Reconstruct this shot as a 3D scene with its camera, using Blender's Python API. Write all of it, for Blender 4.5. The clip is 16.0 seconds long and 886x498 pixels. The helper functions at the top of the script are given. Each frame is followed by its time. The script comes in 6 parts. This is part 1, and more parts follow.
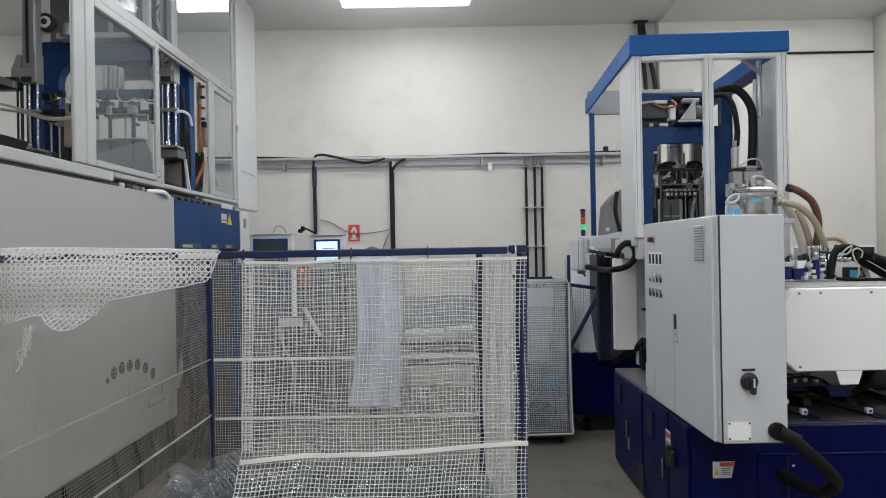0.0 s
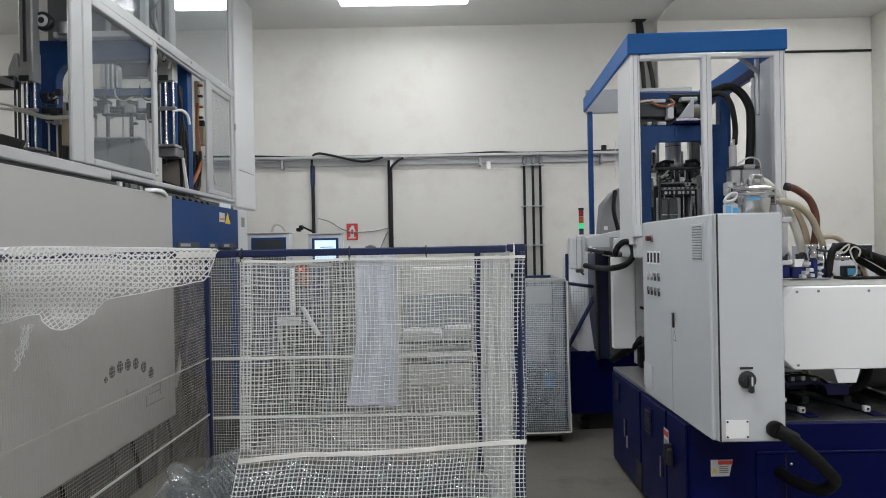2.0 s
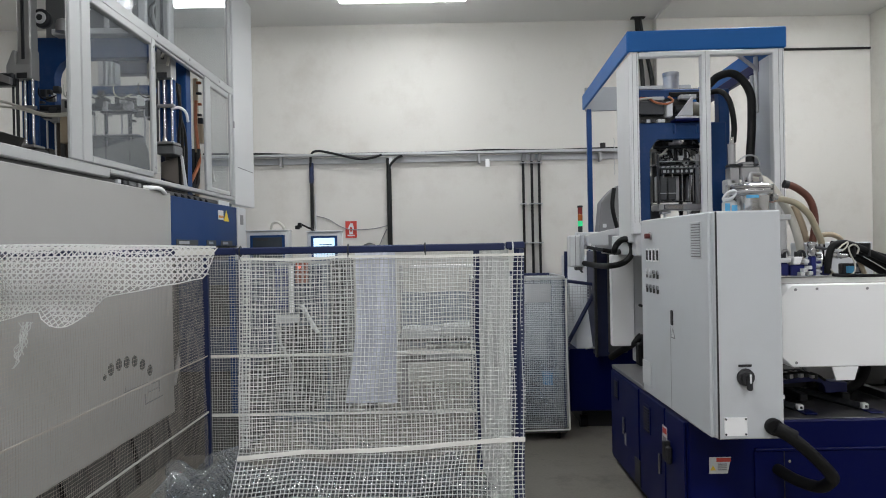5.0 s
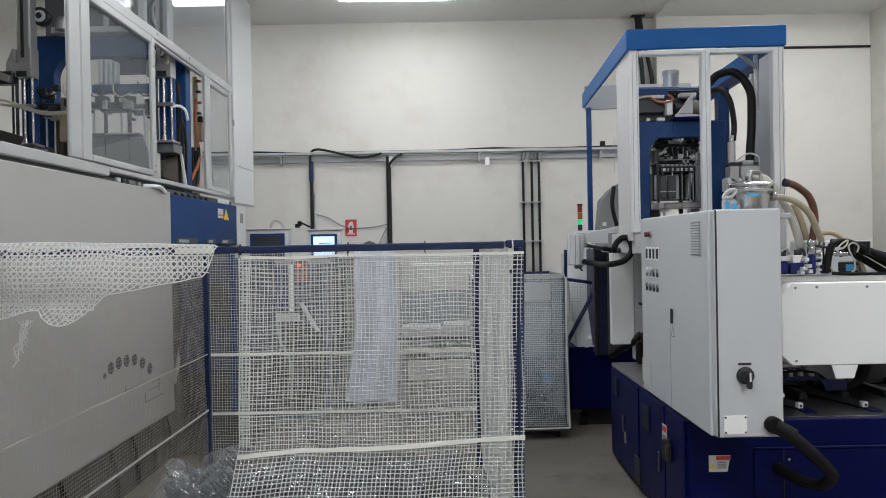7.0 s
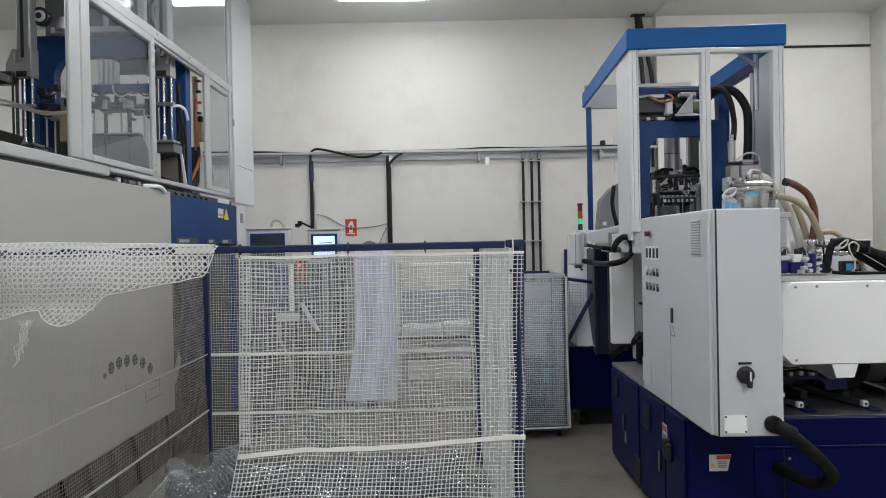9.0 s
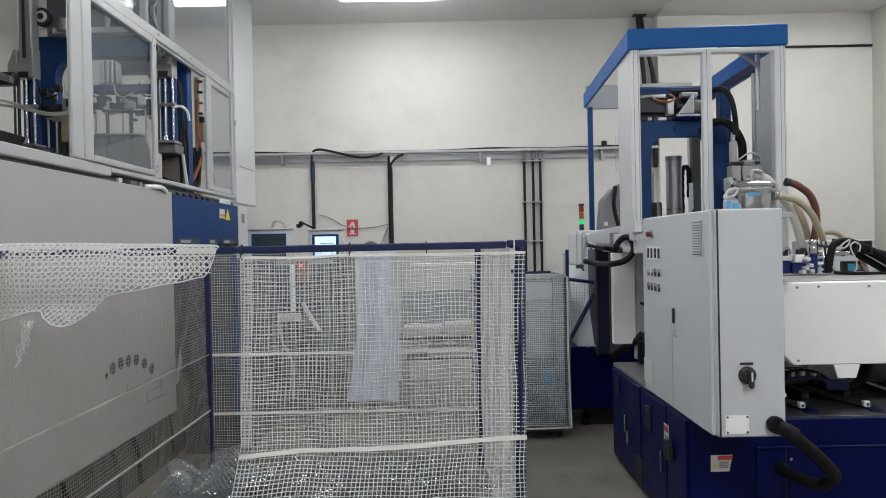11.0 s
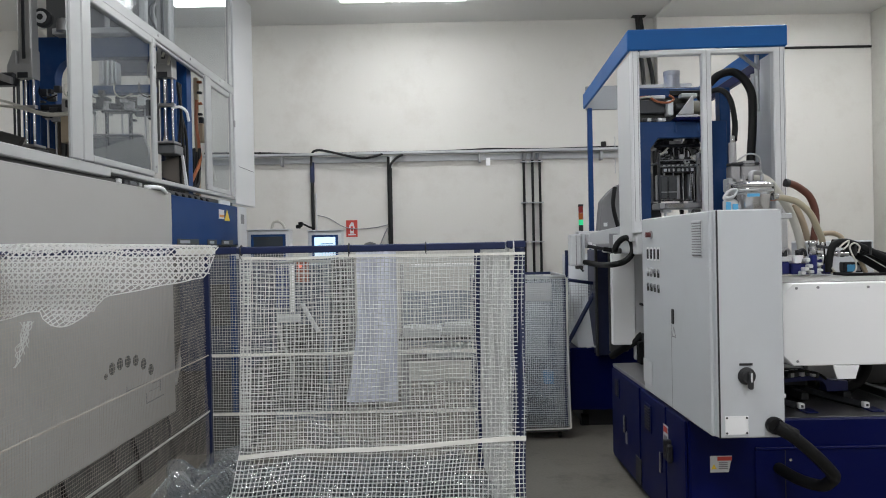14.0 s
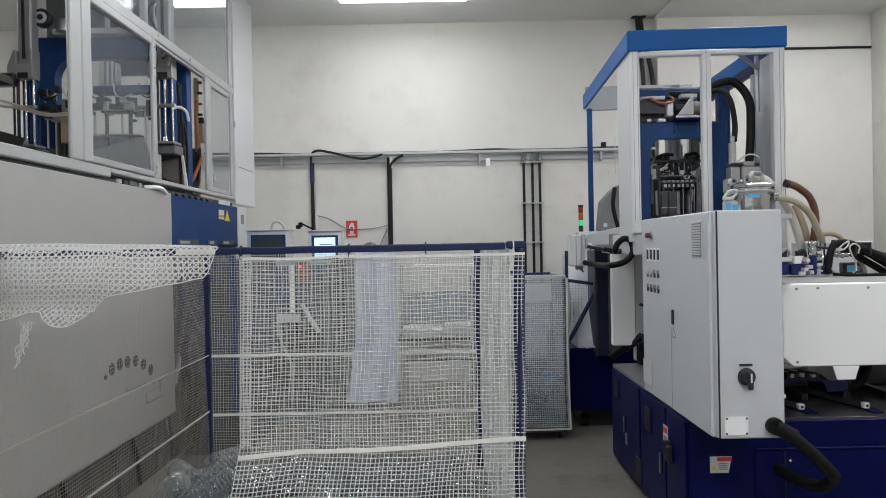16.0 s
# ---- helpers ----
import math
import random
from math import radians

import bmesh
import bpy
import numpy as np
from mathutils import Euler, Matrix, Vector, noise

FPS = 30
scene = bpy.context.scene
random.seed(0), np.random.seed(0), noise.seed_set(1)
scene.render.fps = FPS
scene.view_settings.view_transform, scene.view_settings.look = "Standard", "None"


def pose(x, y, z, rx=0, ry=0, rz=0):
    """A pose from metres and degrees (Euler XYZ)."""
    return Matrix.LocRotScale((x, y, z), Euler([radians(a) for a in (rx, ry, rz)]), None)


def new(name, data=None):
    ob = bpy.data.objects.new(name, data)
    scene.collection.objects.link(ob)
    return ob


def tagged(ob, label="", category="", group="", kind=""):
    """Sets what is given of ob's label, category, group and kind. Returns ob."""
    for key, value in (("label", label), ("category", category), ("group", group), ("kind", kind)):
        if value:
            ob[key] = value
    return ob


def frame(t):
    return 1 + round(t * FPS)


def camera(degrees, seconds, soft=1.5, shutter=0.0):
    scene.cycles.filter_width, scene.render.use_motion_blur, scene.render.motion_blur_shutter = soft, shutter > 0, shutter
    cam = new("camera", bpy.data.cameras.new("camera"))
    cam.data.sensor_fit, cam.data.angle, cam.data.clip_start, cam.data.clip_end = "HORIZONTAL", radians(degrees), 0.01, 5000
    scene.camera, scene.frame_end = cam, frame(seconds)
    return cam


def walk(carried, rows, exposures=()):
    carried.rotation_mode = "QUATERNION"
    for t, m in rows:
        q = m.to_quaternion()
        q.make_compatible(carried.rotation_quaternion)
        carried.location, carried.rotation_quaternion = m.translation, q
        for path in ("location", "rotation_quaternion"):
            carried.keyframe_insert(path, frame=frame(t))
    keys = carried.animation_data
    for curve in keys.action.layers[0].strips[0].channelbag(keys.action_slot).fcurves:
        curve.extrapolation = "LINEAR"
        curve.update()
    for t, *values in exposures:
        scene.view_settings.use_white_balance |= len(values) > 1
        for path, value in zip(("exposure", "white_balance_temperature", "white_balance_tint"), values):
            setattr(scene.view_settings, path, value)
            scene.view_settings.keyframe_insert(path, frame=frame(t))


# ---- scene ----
cam = camera(65, 16.0, soft=1.0)

# seconds, pitch, turn and lean of the tripod head, in degrees
ROWS = [
    (0.0, 0.0753, 0.1782, -1.0332),
    (0.5, 0.0517, 0.1576, -1.0422),
    (1.0, 0.0304, 0.1204, -1.0572),
    (1.5, 0.0078, 0.0804, -1.0663),
    (2.0, -0.0282, 0.0392, -1.0758),
    (2.5, -0.0664, -0.0063, -1.0898),
    (3.0, -0.0987, -0.0401, -1.0913),
    (3.5, -0.1276, -0.0464, -1.0807),
    (4.0, -0.1494, -0.0405, -1.0753),
    (6.5, -0.3406, -0.0650, -1.0719),
    (7.0, -0.3567, -0.0587, -1.0837),
    (7.5, -0.3742, -0.0475, -1.1139),
    (8.0, -0.3853, -0.0470, -1.1364),
    (8.5, -0.3904, -0.0507, -1.1398),
    (9.0, -0.3887, -0.0468, -1.1385),
    (11.5, -0.3450, 0.0700, -1.1539),
    (12.0, -0.3219, 0.0551, -1.1391),
    (12.5, -0.2985, 0.0402, -1.1360),
    (13.0, -0.2959, 0.0313, -1.1343),
    (13.5, -0.3044, 0.0218, -1.1271),
    (14.0, -0.3037, 0.0163, -1.1320),
    (14.5, -0.2868, 0.0161, -1.1427),
    (15.0, -0.2668, 0.0131, -1.1381),
    (15.5, -0.2623, 0.0086, -1.1194),
    (16.0, -0.2672, 0.0076, -1.1055),
]
EYE = (0.0, 0.0, 1.5)
walk(cam, [(t, pose(*EYE, 90 + p, 0, turn) @ pose(0, 0, 0, 0, 0, lean)) for t, p, turn, lean in ROWS],
     exposures=[(0.0, 0.0), (16.0, 0.0)])

# ---- light ----
CEIL = 3.965
world = bpy.data.worlds.new("world")
scene.world = world
world.use_nodes = True
world.node_tree.nodes["Background"].inputs[0].default_value = (0.9, 0.95, 1.0, 1)
world.node_tree.nodes["Background"].inputs[1].default_value = 0.05
LAMP_POWER = 19
# centre x, centre y, relative strength and half length of the ceiling battens
# only the first is in view; the others are added to brighten the hall
BATTENS = [(-0.335, 6.58, 0.45, 0.61), (-2.24, 6.62, 0.08, 0.3), (-0.33, 4.2, 0.6, 0.61), (2.6, 4.7, 1.0, 0.61), (-0.33, 1.6, 1.3, 0.61), (-5.2, 5.4, 1.9, 0.61), (3.75, 6.1, 0.5, 0.61), (4.2, 2.2, 1.3, 0.61), (1.9, -0.4, 3.2, 0.61), (1.9, -3.4, 1.9, 0.61), (-1.6, -1.8, 1.5, 0.61)]


# ---- materials ----
def nodes_of(name):
    m = bpy.data.materials.new(name)
    m.use_nodes = True
    nt = m.node_tree
    return m, nt, nt.nodes["Principled BSDF"]


def surface(name, color, rough=0.5, metal=0.0, vary=0.12, scale=3.0, fine=60.0, bump=0.05, coat=0.0, spec=0.5, stain=None, amount=0.0, dist=0.002):
    """A painted, cast or moulded surface: broad and fine variation in colour and gloss, with fine relief."""
    m, nt, bsdf = nodes_of(name)
    link = nt.links.new
    tc = nt.nodes.new("ShaderNodeTexCoord")
    n1 = nt.nodes.new("ShaderNodeTexNoise")
    n1.inputs["Scale"].default_value, n1.inputs["Detail"].default_value = scale, 5
    n2 = nt.nodes.new("ShaderNodeTexNoise")
    n2.inputs["Scale"].default_value, n2.inputs["Detail"].default_value = fine, 3
    link(tc.outputs["Object"], n1.inputs["Vector"])
    link(tc.outputs["Object"], n2.inputs["Vector"])
    mix = nt.nodes.new("ShaderNodeMix")
    mix.data_type = "RGBA"
    dark = [c * (1 - vary) for c in color]
    light = [min(1, c * (1 + vary * 0.6)) for c in color]
    mix.inputs[6].default_value, mix.inputs[7].default_value = (*dark, 1), (*light, 1)
    add = nt.nodes.new("ShaderNodeMath")
    add.operation = "MULTIPLY_ADD"
    add.inputs[1].default_value, add.inputs[2].default_value = 0.35, 0.0
    link(n2.outputs["Fac"], add.inputs[0])
    add2 = nt.nodes.new("ShaderNodeMath")
    add2.operation = "MULTIPLY_ADD"
    add2.inputs[1].default_value = 0.65
    link(n1.outputs["Fac"], add2.inputs[0])
    link(add.outputs[0], add2.inputs[2])
    link(add2.outputs[0], mix.inputs[0])
    out = mix.outputs[2]
    if stain:
        n3 = nt.nodes.new("ShaderNodeTexNoise")
        n3.inputs["Scale"].default_value, n3.inputs["Detail"].default_value, n3.inputs["Roughness"].default_value = scale * 1.7, 8, 0.7
        link(tc.outputs["Object"], n3.inputs["Vector"])
        ramp = nt.nodes.new("ShaderNodeMapRange")
        ramp.inputs["From Min"].default_value, ramp.inputs["From Max"].default_value, ramp.inputs["To Max"].default_value = 0.52, 0.72, amount
        link(n3.outputs["Fac"], ramp.inputs["Value"])
        mix2 = nt.nodes.new("ShaderNodeMix")
        mix2.data_type = "RGBA"
        mix2.inputs[7].default_value = (*stain, 1)
        link(ramp.outputs["Result"], mix2.inputs[0])
        link(out, mix2.inputs[6])
        out = mix2.outputs[2]
    link(out, bsdf.inputs["Base Color"])
    rr = nt.nodes.new("ShaderNodeMapRange")
    rr.inputs["To Min"].default_value, rr.inputs["To Max"].default_value = max(0.02, rough - 0.1), min(1, rough + 0.1)
    link(n1.outputs["Fac"], rr.inputs["Value"])
    link(rr.outputs["Result"], bsdf.inputs["Roughness"])
    bsdf.inputs["Metallic"].default_value = metal
    bsdf.inputs["Coat Weight"].default_value = coat
    bsdf.inputs["Specular IOR Level"].default_value = spec
    if bump:
        b = nt.nodes.new("ShaderNodeBump")
        b.inputs["Strength"].default_value, b.inputs["Distance"].default_value = bump, dist
        link(n2.outputs["Fac"], b.inputs["Height"])
        link(b.outputs["Normal"], bsdf.inputs["Normal"])
    return m


def clear(name, tint=(1, 1, 1), rough=0.03, ior=1.45, haze=0.0, edge=0.7, milk=(0.8, 0.82, 0.85), bend=4.0):
    """Thin clear plastic or glass: light passes straight, with a mirror gloss over it and a little milky haze."""
    m, nt, bsdf = nodes_of(name)
    link = nt.links.new
    tr = nt.nodes.new("ShaderNodeBsdfTransparent")
    tr.inputs[0].default_value = (*tint, 1)
    gl = nt.nodes.new("ShaderNodeBsdfGlossy")
    gl.inputs["Roughness"].default_value = rough
    fr0 = nt.nodes.new("ShaderNodeLayerWeight")
    pw = nt.nodes.new("ShaderNodeMath")
    pw.operation = "POWER"
    pw.inputs[1].default_value = bend
    link(fr0.outputs["Facing"], pw.inputs[0])
    fr = nt.nodes.new("ShaderNodeMath")
    fr.operation = "MULTIPLY_ADD"
    fr.inputs[1].default_value, fr.inputs[2].default_value = edge, 0.5 * ((ior - 1) / (ior + 1)) ** 2
    link(pw.outputs[0], fr.inputs[0])
    mix = nt.nodes.new("ShaderNodeMixShader")
    link(fr.outputs[0], mix.inputs[0])
    link(tr.outputs[0], mix.inputs[1])
    link(gl.outputs[0], mix.inputs[2])
    df = nt.nodes.new("ShaderNodeBsdfDiffuse")
    df.inputs[0].default_value = (*milk, 1)
    tl = nt.nodes.new("ShaderNodeBsdfTranslucent")
    tl.inputs[0].default_value = (*milk, 1)
    both = nt.nodes.new("ShaderNodeMixShader")
    link(df.outputs[0], both.inputs[1])
    link(tl.outputs[0], both.inputs[2])
    last = nt.nodes.new("ShaderNodeMixShader")
    noise_t = nt.nodes.new("ShaderNodeTexNoise")
    noise_t.inputs["Scale"].default_value = 4
    mr = nt.nodes.new("ShaderNodeMapRange")
    mr.inputs["To Min"].default_value, mr.inputs["To Max"].default_value = haze * 0.5, haze * 1.5
    link(noise_t.outputs["Fac"], mr.inputs["Value"])
    link(mr.outputs["Result"], last.inputs[0])
    link(mix.outputs[0], last.inputs[1])
    link(both.outputs[0], last.inputs[2])
    link(last.outputs[0], nt.nodes["Material Output"].inputs["Surface"])
    return m


def glowing(name, color, strength):
    m, nt, bsdf = nodes_of(name)
    bsdf.inputs["Base Color"].default_value = (*color, 1)
    bsdf.inputs["Emission Color"].default_value = (*color, 1)
    bsdf.inputs["Emission Strength"].default_value = strength
    bsdf.inputs["Roughness"].default_value = 0.3
    return m


WALL = surface("cream_wall_paint", (0.68, 0.66, 0.62), 0.85, vary=0.05, scale=0.7, fine=90, bump=0.25, stain=(0.5, 0.46, 0.41), amount=0.45)
CEILING = surface("ceiling_paint", (0.74, 0.74, 0.72), 0.9, vary=0.05, scale=0.8, fine=70, bump=0.2)
PLASTER = surface("rough_plaster", (0.6, 0.585, 0.54), 0.9, vary=0.12, scale=2.5, fine=40, bump=0.7, stain=(0.45, 0.43, 0.39), amount=0.5, dist=0.004)
CONCRETE = surface("concrete_floor", (0.235, 0.218, 0.188), 0.45, vary=0.6, scale=2.6, fine=55, bump=0.3, stain=(0.09, 0.085, 0.08), amount=0.75)
GREY = surface("light_grey_paint", (0.56, 0.58, 0.6), 0.42, vary=0.03, scale=1.5, fine=220, bump=0.06, stain=(0.42, 0.42, 0.41), amount=0.2)
PALE = surface("off_white_paint", (0.62, 0.63, 0.64), 0.4, vary=0.03, scale=2, fine=200, bump=0.04)
WHITE = surface("white_sheet_metal", (0.9, 0.9, 0.9), 0.4, vary=0.03, scale=2, fine=150, bump=0.04)
LEFTALU = surface("light_grey_guard_frame", (0.43, 0.44, 0.44), 0.42, vary=0.05, scale=4, fine=120, bump=0.02)
ALU = surface("white_aluminium_profile", (0.72, 0.73, 0.74), 0.4, vary=0.04, scale=4, fine=120, bump=0.02)
SKIRT = surface("grey_skirt_paint", (0.40, 0.395, 0.38), 0.45, vary=0.04, scale=1.2, fine=200, bump=0.05, stain=(0.38, 0.36, 0.33), amount=0.3)
BLUE = surface("blue_paint", (0.004, 0.1, 0.34), 0.5, vary=0.1, scale=2, fine=140, bump=0.08, spec=0.25)
MIDBLUE = surface("blue_cast_iron_paint", (0.006, 0.046, 0.165), 0.45, vary=0.25, scale=4, fine=90, bump=0.1, spec=0.3, stain=(0.05, 0.09, 0.2), amount=0.35)
NAVY = surface("navy_paint", (0.0009, 0.0035, 0.06), 0.42, vary=0.3, scale=2.5, fine=110, bump=0.08, spec=0.14, stain=(0.004, 0.008, 0.05), amount=0.4)
TUBE = surface("dark_blue_tube_paint", (0.007, 0.016, 0.07), 0.4, vary=0.2, scale=6, fine=80, bump=0.05)
BLACK = surface("black_rubber", (0.0045, 0.0045, 0.005), 0.55, spec=0.25, vary=0.25, scale=9, fine=120, bump=0.1)
PIPE = surface("black_conduit", (0.013, 0.013, 0.013), 0.5, spec=0.3, vary=0.25, scale=9, fine=90, bump=0.05)
STEEL = surface("polished_steel", (0.58, 0.58, 0.59), 0.2, metal=1.0, vary=0.1, scale=6, fine=120, bump=0.02)
DULL = surface("dull_machined_steel", (0.42, 0.42, 0.43), 0.42, metal=0.9, vary=0.2, scale=8, fine=90, bump=0.06)
DARK = surface("dark_oily_metal", (0.045, 0.047, 0.052), 0.4, metal=0.5, vary=0.35, scale=10, fine=80, bump=0.1)
GALV = surface("galvanised_tray", (0.5, 0.51, 0.52), 0.5, metal=0.5, vary=0.12, scale=10, fine=60, bump=0.05)
# pen netting is one kind; flap lightened, flank greyed, light set by colour
FLAPNET = surface("lit_white_netting", (0.86, 0.86, 0.84), 0.6, vary=0.06, scale=5, fine=150, bump=0.0)
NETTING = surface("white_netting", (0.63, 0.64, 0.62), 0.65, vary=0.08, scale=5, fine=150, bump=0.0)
FLANKNET = surface("shaded_fine_netting", (0.46, 0.42, 0.37), 0.65, vary=0.1, scale=5, fine=150, bump=0.0)
POLISHED = surface("bright_polished_steel", (0.6, 0.6, 0.61), 0.2, metal=1.0, vary=0.05, scale=6, fine=120, bump=0.01)
BRUSHED = surface("brushed_steel", (0.46, 0.46, 0.465), 0.36, metal=0.7, vary=0.08, scale=6, fine=150, bump=0.02)
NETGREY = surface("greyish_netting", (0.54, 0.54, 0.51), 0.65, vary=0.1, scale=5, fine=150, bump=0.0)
HEM = surface("white_webbing", (0.8, 0.79, 0.74), 0.75, vary=0.08, scale=8, fine=220, bump=0.3)
COPPER = surface("orange_brown_hose", (0.33, 0.1, 0.035), 0.45, vary=0.2, scale=8, fine=60, bump=0.05)
RUST = surface("red_brown_hose", (0.13, 0.042, 0.026), 0.5, vary=0.2, scale=9, fine=70, bump=0.08)
BEIGE = surface("yellowed_hose", (0.37, 0.325, 0.23), 0.4, vary=0.12, scale=9, fine=90, bump=0.05)
MILKY = surface("milky_hose", (0.5, 0.485, 0.43), 0.4, vary=0.1, scale=9, fine=90, bump=0.05)
RED = surface("red_sign", (0.55, 0.05, 0.035), 0.45, vary=0.06, bump=0.0)
YELLOW = surface("yellow_sticker", (0.75, 0.52, 0.04), 0.5, vary=0.06, bump=0.0)
CYAN = surface("sky_blue_label", (0.1, 0.4, 0.68), 0.45, vary=0.08, bump=0.0)
INK = surface("black_ink", (0.02, 0.02, 0.022), 0.6, vary=0.1, bump=0.0)
GREYINK = surface("grey_ink", (0.25, 0.25, 0.26), 0.6, vary=0.1, bump=0.0)
TAN = surface("tan_sheet", (0.42, 0.34, 0.24), 0.6, vary=0.15, bump=0.1)
IRON = surface("grey_iron_housing", (0.13, 0.135, 0.14), 0.45, vary=0.2, scale=5, bump=0.08)
SMOKED = surface("smoked_mould_face", (0.10, 0.105, 0.11), 0.18, vary=0.25, scale=12, fine=60, bump=0.03)
# dark grey for real panels and for a sheet that stands in for shade
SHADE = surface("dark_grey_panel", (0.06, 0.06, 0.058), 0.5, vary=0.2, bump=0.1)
# pane haze stands for dust and for the blue-grey reflection of the ceiling
GLASS = clear("polycarbonate_pane", (0.95, 0.965, 0.97), 0.03, 1.5, 0.11, 0.05, (0.62, 0.66, 0.7))
PET = clear("clear_bottle_plastic", (0.93, 0.945, 0.955), 0.06, 1.9, 0.05, 0.85, bend=2.0)
SHEET = clear("hazy_plastic_sheet", (0.9, 0.93, 0.97), 0.35, 1.4, 0.9, 0.3, (0.84, 0.86, 0.94))
TUBELIGHT = glowing("lit_diffuser", (0.95, 0.98, 1.0), 19.0)
# glow of the short batten, which stands in for a lamp reflected in the pane
DIMLIGHT = glowing("pane_glint_diffuser", (0.95, 0.98, 1.0), 9.0)
SCREEN = glowing("lit_screen", (0.55, 0.75, 0.95), 1.1)
SCREENDIM = surface("dark_screen", (0.05, 0.06, 0.07), 0.2, bump=0.0)
LAMPRED = glowing("red_lens", (0.2, 0.012, 0.01), 0.07)
LAMPAMBER = glowing("amber_lens", (0.36, 0.09, 0.012), 0.07)
LAMPGREEN = glowing("green_lens_lit", (0.04, 0.7, 0.3), 0.4)
LEDRED = glowing("lit_red_indicator", (1.0, 0.12, 0.06), 2.5)
LEDGREEN = glowing("lit_green_indicator", (0.1, 0.9, 0.6), 1.5)


# ---- geometry helpers ----
def box(bm, x0, x1, y0, y1, z0, z1, bevel=0.0, seg=1):
    made = bmesh.ops.create_cube(bm, size=1.0)["verts"]
    c, s = Vector(((x0 + x1) / 2, (y0 + y1) / 2, (z0 + z1) / 2)), (abs(x1 - x0), abs(y1 - y0), abs(z1 - z0))
    for v in made:
        v.co = Vector((v.co.x * s[0], v.co.y * s[1], v.co.z * s[2])) + c
    if bevel:
        edges = list({e for v in made for e in v.link_edges})
        bmesh.ops.bevel(bm, geom=edges, offset=min(bevel, min(s) * 0.45), segments=seg, affect="EDGES", profile=0.5)
    return bm


def boxed(x0, x1, y0, y1, z0, z1, bevel=0.004, seg=1):
    return box(bmesh.new(), x0, x1, y0, y1, z0, z1, bevel, seg)


def rod(bm, a, b, r, n=12, r2=None):
    a, b = Vector(a), Vector(b)
    way = b - a
    made = bmesh.ops.create_cone(bm, cap_ends=True, segments=n, radius1=r, radius2=r if r2 is None else r2, depth=way.length)["verts"]
    m = Matrix.Translation((a + b) / 2) @ way.to_track_quat("Z", "Y").to_matrix().to_4x4()
    bmesh.ops.transform(bm, matrix=m, verts=made)
    return bm


def rods(a, b, r, n=12, r2=None):
    return rod(bmesh.new(), a, b, r, n, r2)


def lathe(profile, n=24, at=(0, 0, 0), axis="z"):
    """profile: (radius, height) from the bottom up, turned round an upright axis."""
    bm = bmesh.new()
    rings = []
    for r, h in profile:
        ring = []
        for i in range(n):
            a = 2 * math.pi * i / n
            p = Vector((r * math.cos(a), r * math.sin(a), h))
            if axis == "y":
                p = Vector((p.x, p.z, p.y))
            elif axis == "x":
                p = Vector((p.z, p.x, p.y))
            ring.append(bm.verts.new(p + Vector(at)))
        rings.append(ring)
    for lo, hi in zip(rings, rings[1:]):
        for i in range(n):
            bm.faces.new((lo[i], lo[(i + 1) % n], hi[(i + 1) % n], hi[i]))
    if profile[0][0] > 1e-6:
        bm.faces.new(rings[0][::-1])
    if profile[-1][0] > 1e-6:
        bm.faces.new(rings[-1])
    bmesh.ops.recalc_face_normals(bm, faces=bm.faces)
    return bm


def smooth_path(points, steps=8):
    """A Catmull-Rom curve through the points."""
    p = [Vector(q) for q in points]
    p = [p[0] * 2 - p[1]] + p + [p[-1] * 2 - p[-2]]
    out = []
    for i in range(1, len(p) - 2):
        a, b, c, d = p[i - 1:i + 3]
        for k in range(steps):
            t = k / steps
            out.append(0.5 * (2 * b + (c - a) * t + (2 * a - 5 * b + 4 * c - d) * t * t + (3 * b - a - 3 * c + d) * t ** 3))
    return out + [p[-2]]


def hose(bm, points, r, n=10, steps=8, ribs=0.0):
    """A round hose swept along a curve through the points; ribs: depth of its corrugation."""
    path = smooth_path(points, steps)
    up = Vector((0.13, 0.31, 0.94))
    rings = []
    for i, p in enumerate(path):
        t = (path[min(i + 1, len(path) - 1)] - path[max(i - 1, 0)]).normalized()
        s = t.cross(up)
        if s.length < 0.1:
            s = t.cross(Vector((1, 0.2, 0)))
        s.normalize()
        up = s.cross(t)
        rr = r + (ribs if i % 2 else -ribs)
        rings.append([bm.verts.new(p + (s * math.cos(2 * math.pi * k / n) + up * math.sin(2 * math.pi * k / n)) * rr) for k in range(n)])
    for lo, hi in zip(rings, rings[1:]):
        for k in range(n):
            bm.faces.new((lo[k], lo[(k + 1) % n], hi[(k + 1) % n], hi[k]))
    bm.faces.new(rings[0][::-1])
    bm.faces.new(rings[-1])
    bmesh.ops.recalc_face_normals(bm, faces=bm.faces)
    return bm


def hosed(points, r, n=10, steps=8, ribs=0.0):
    return hose(bmesh.new(), points, r, n, steps, ribs)


def prism(outline, y0, y1, bevel=0.0):
    """An outline of (x, z) pairs, drawn out from y0 to y1."""
    bm = bmesh.new()
    f = bm.faces.new([bm.verts.new((x, y0, z)) for x, z in outline])
    moved = [e for e in bmesh.ops.extrude_face_region(bm, geom=[f])["geom"] if isinstance(e, bmesh.types.BMVert)]
    bmesh.ops.translate(bm, verts=moved, vec=(0, y1 - y0, 0))
    bmesh.ops.recalc_face_normals(bm, faces=bm.faces)
    if bevel:
        bmesh.ops.bevel(bm, geom=list(bm.edges), offset=bevel, segments=1, affect="EDGES", profile=0.5)
    return bm


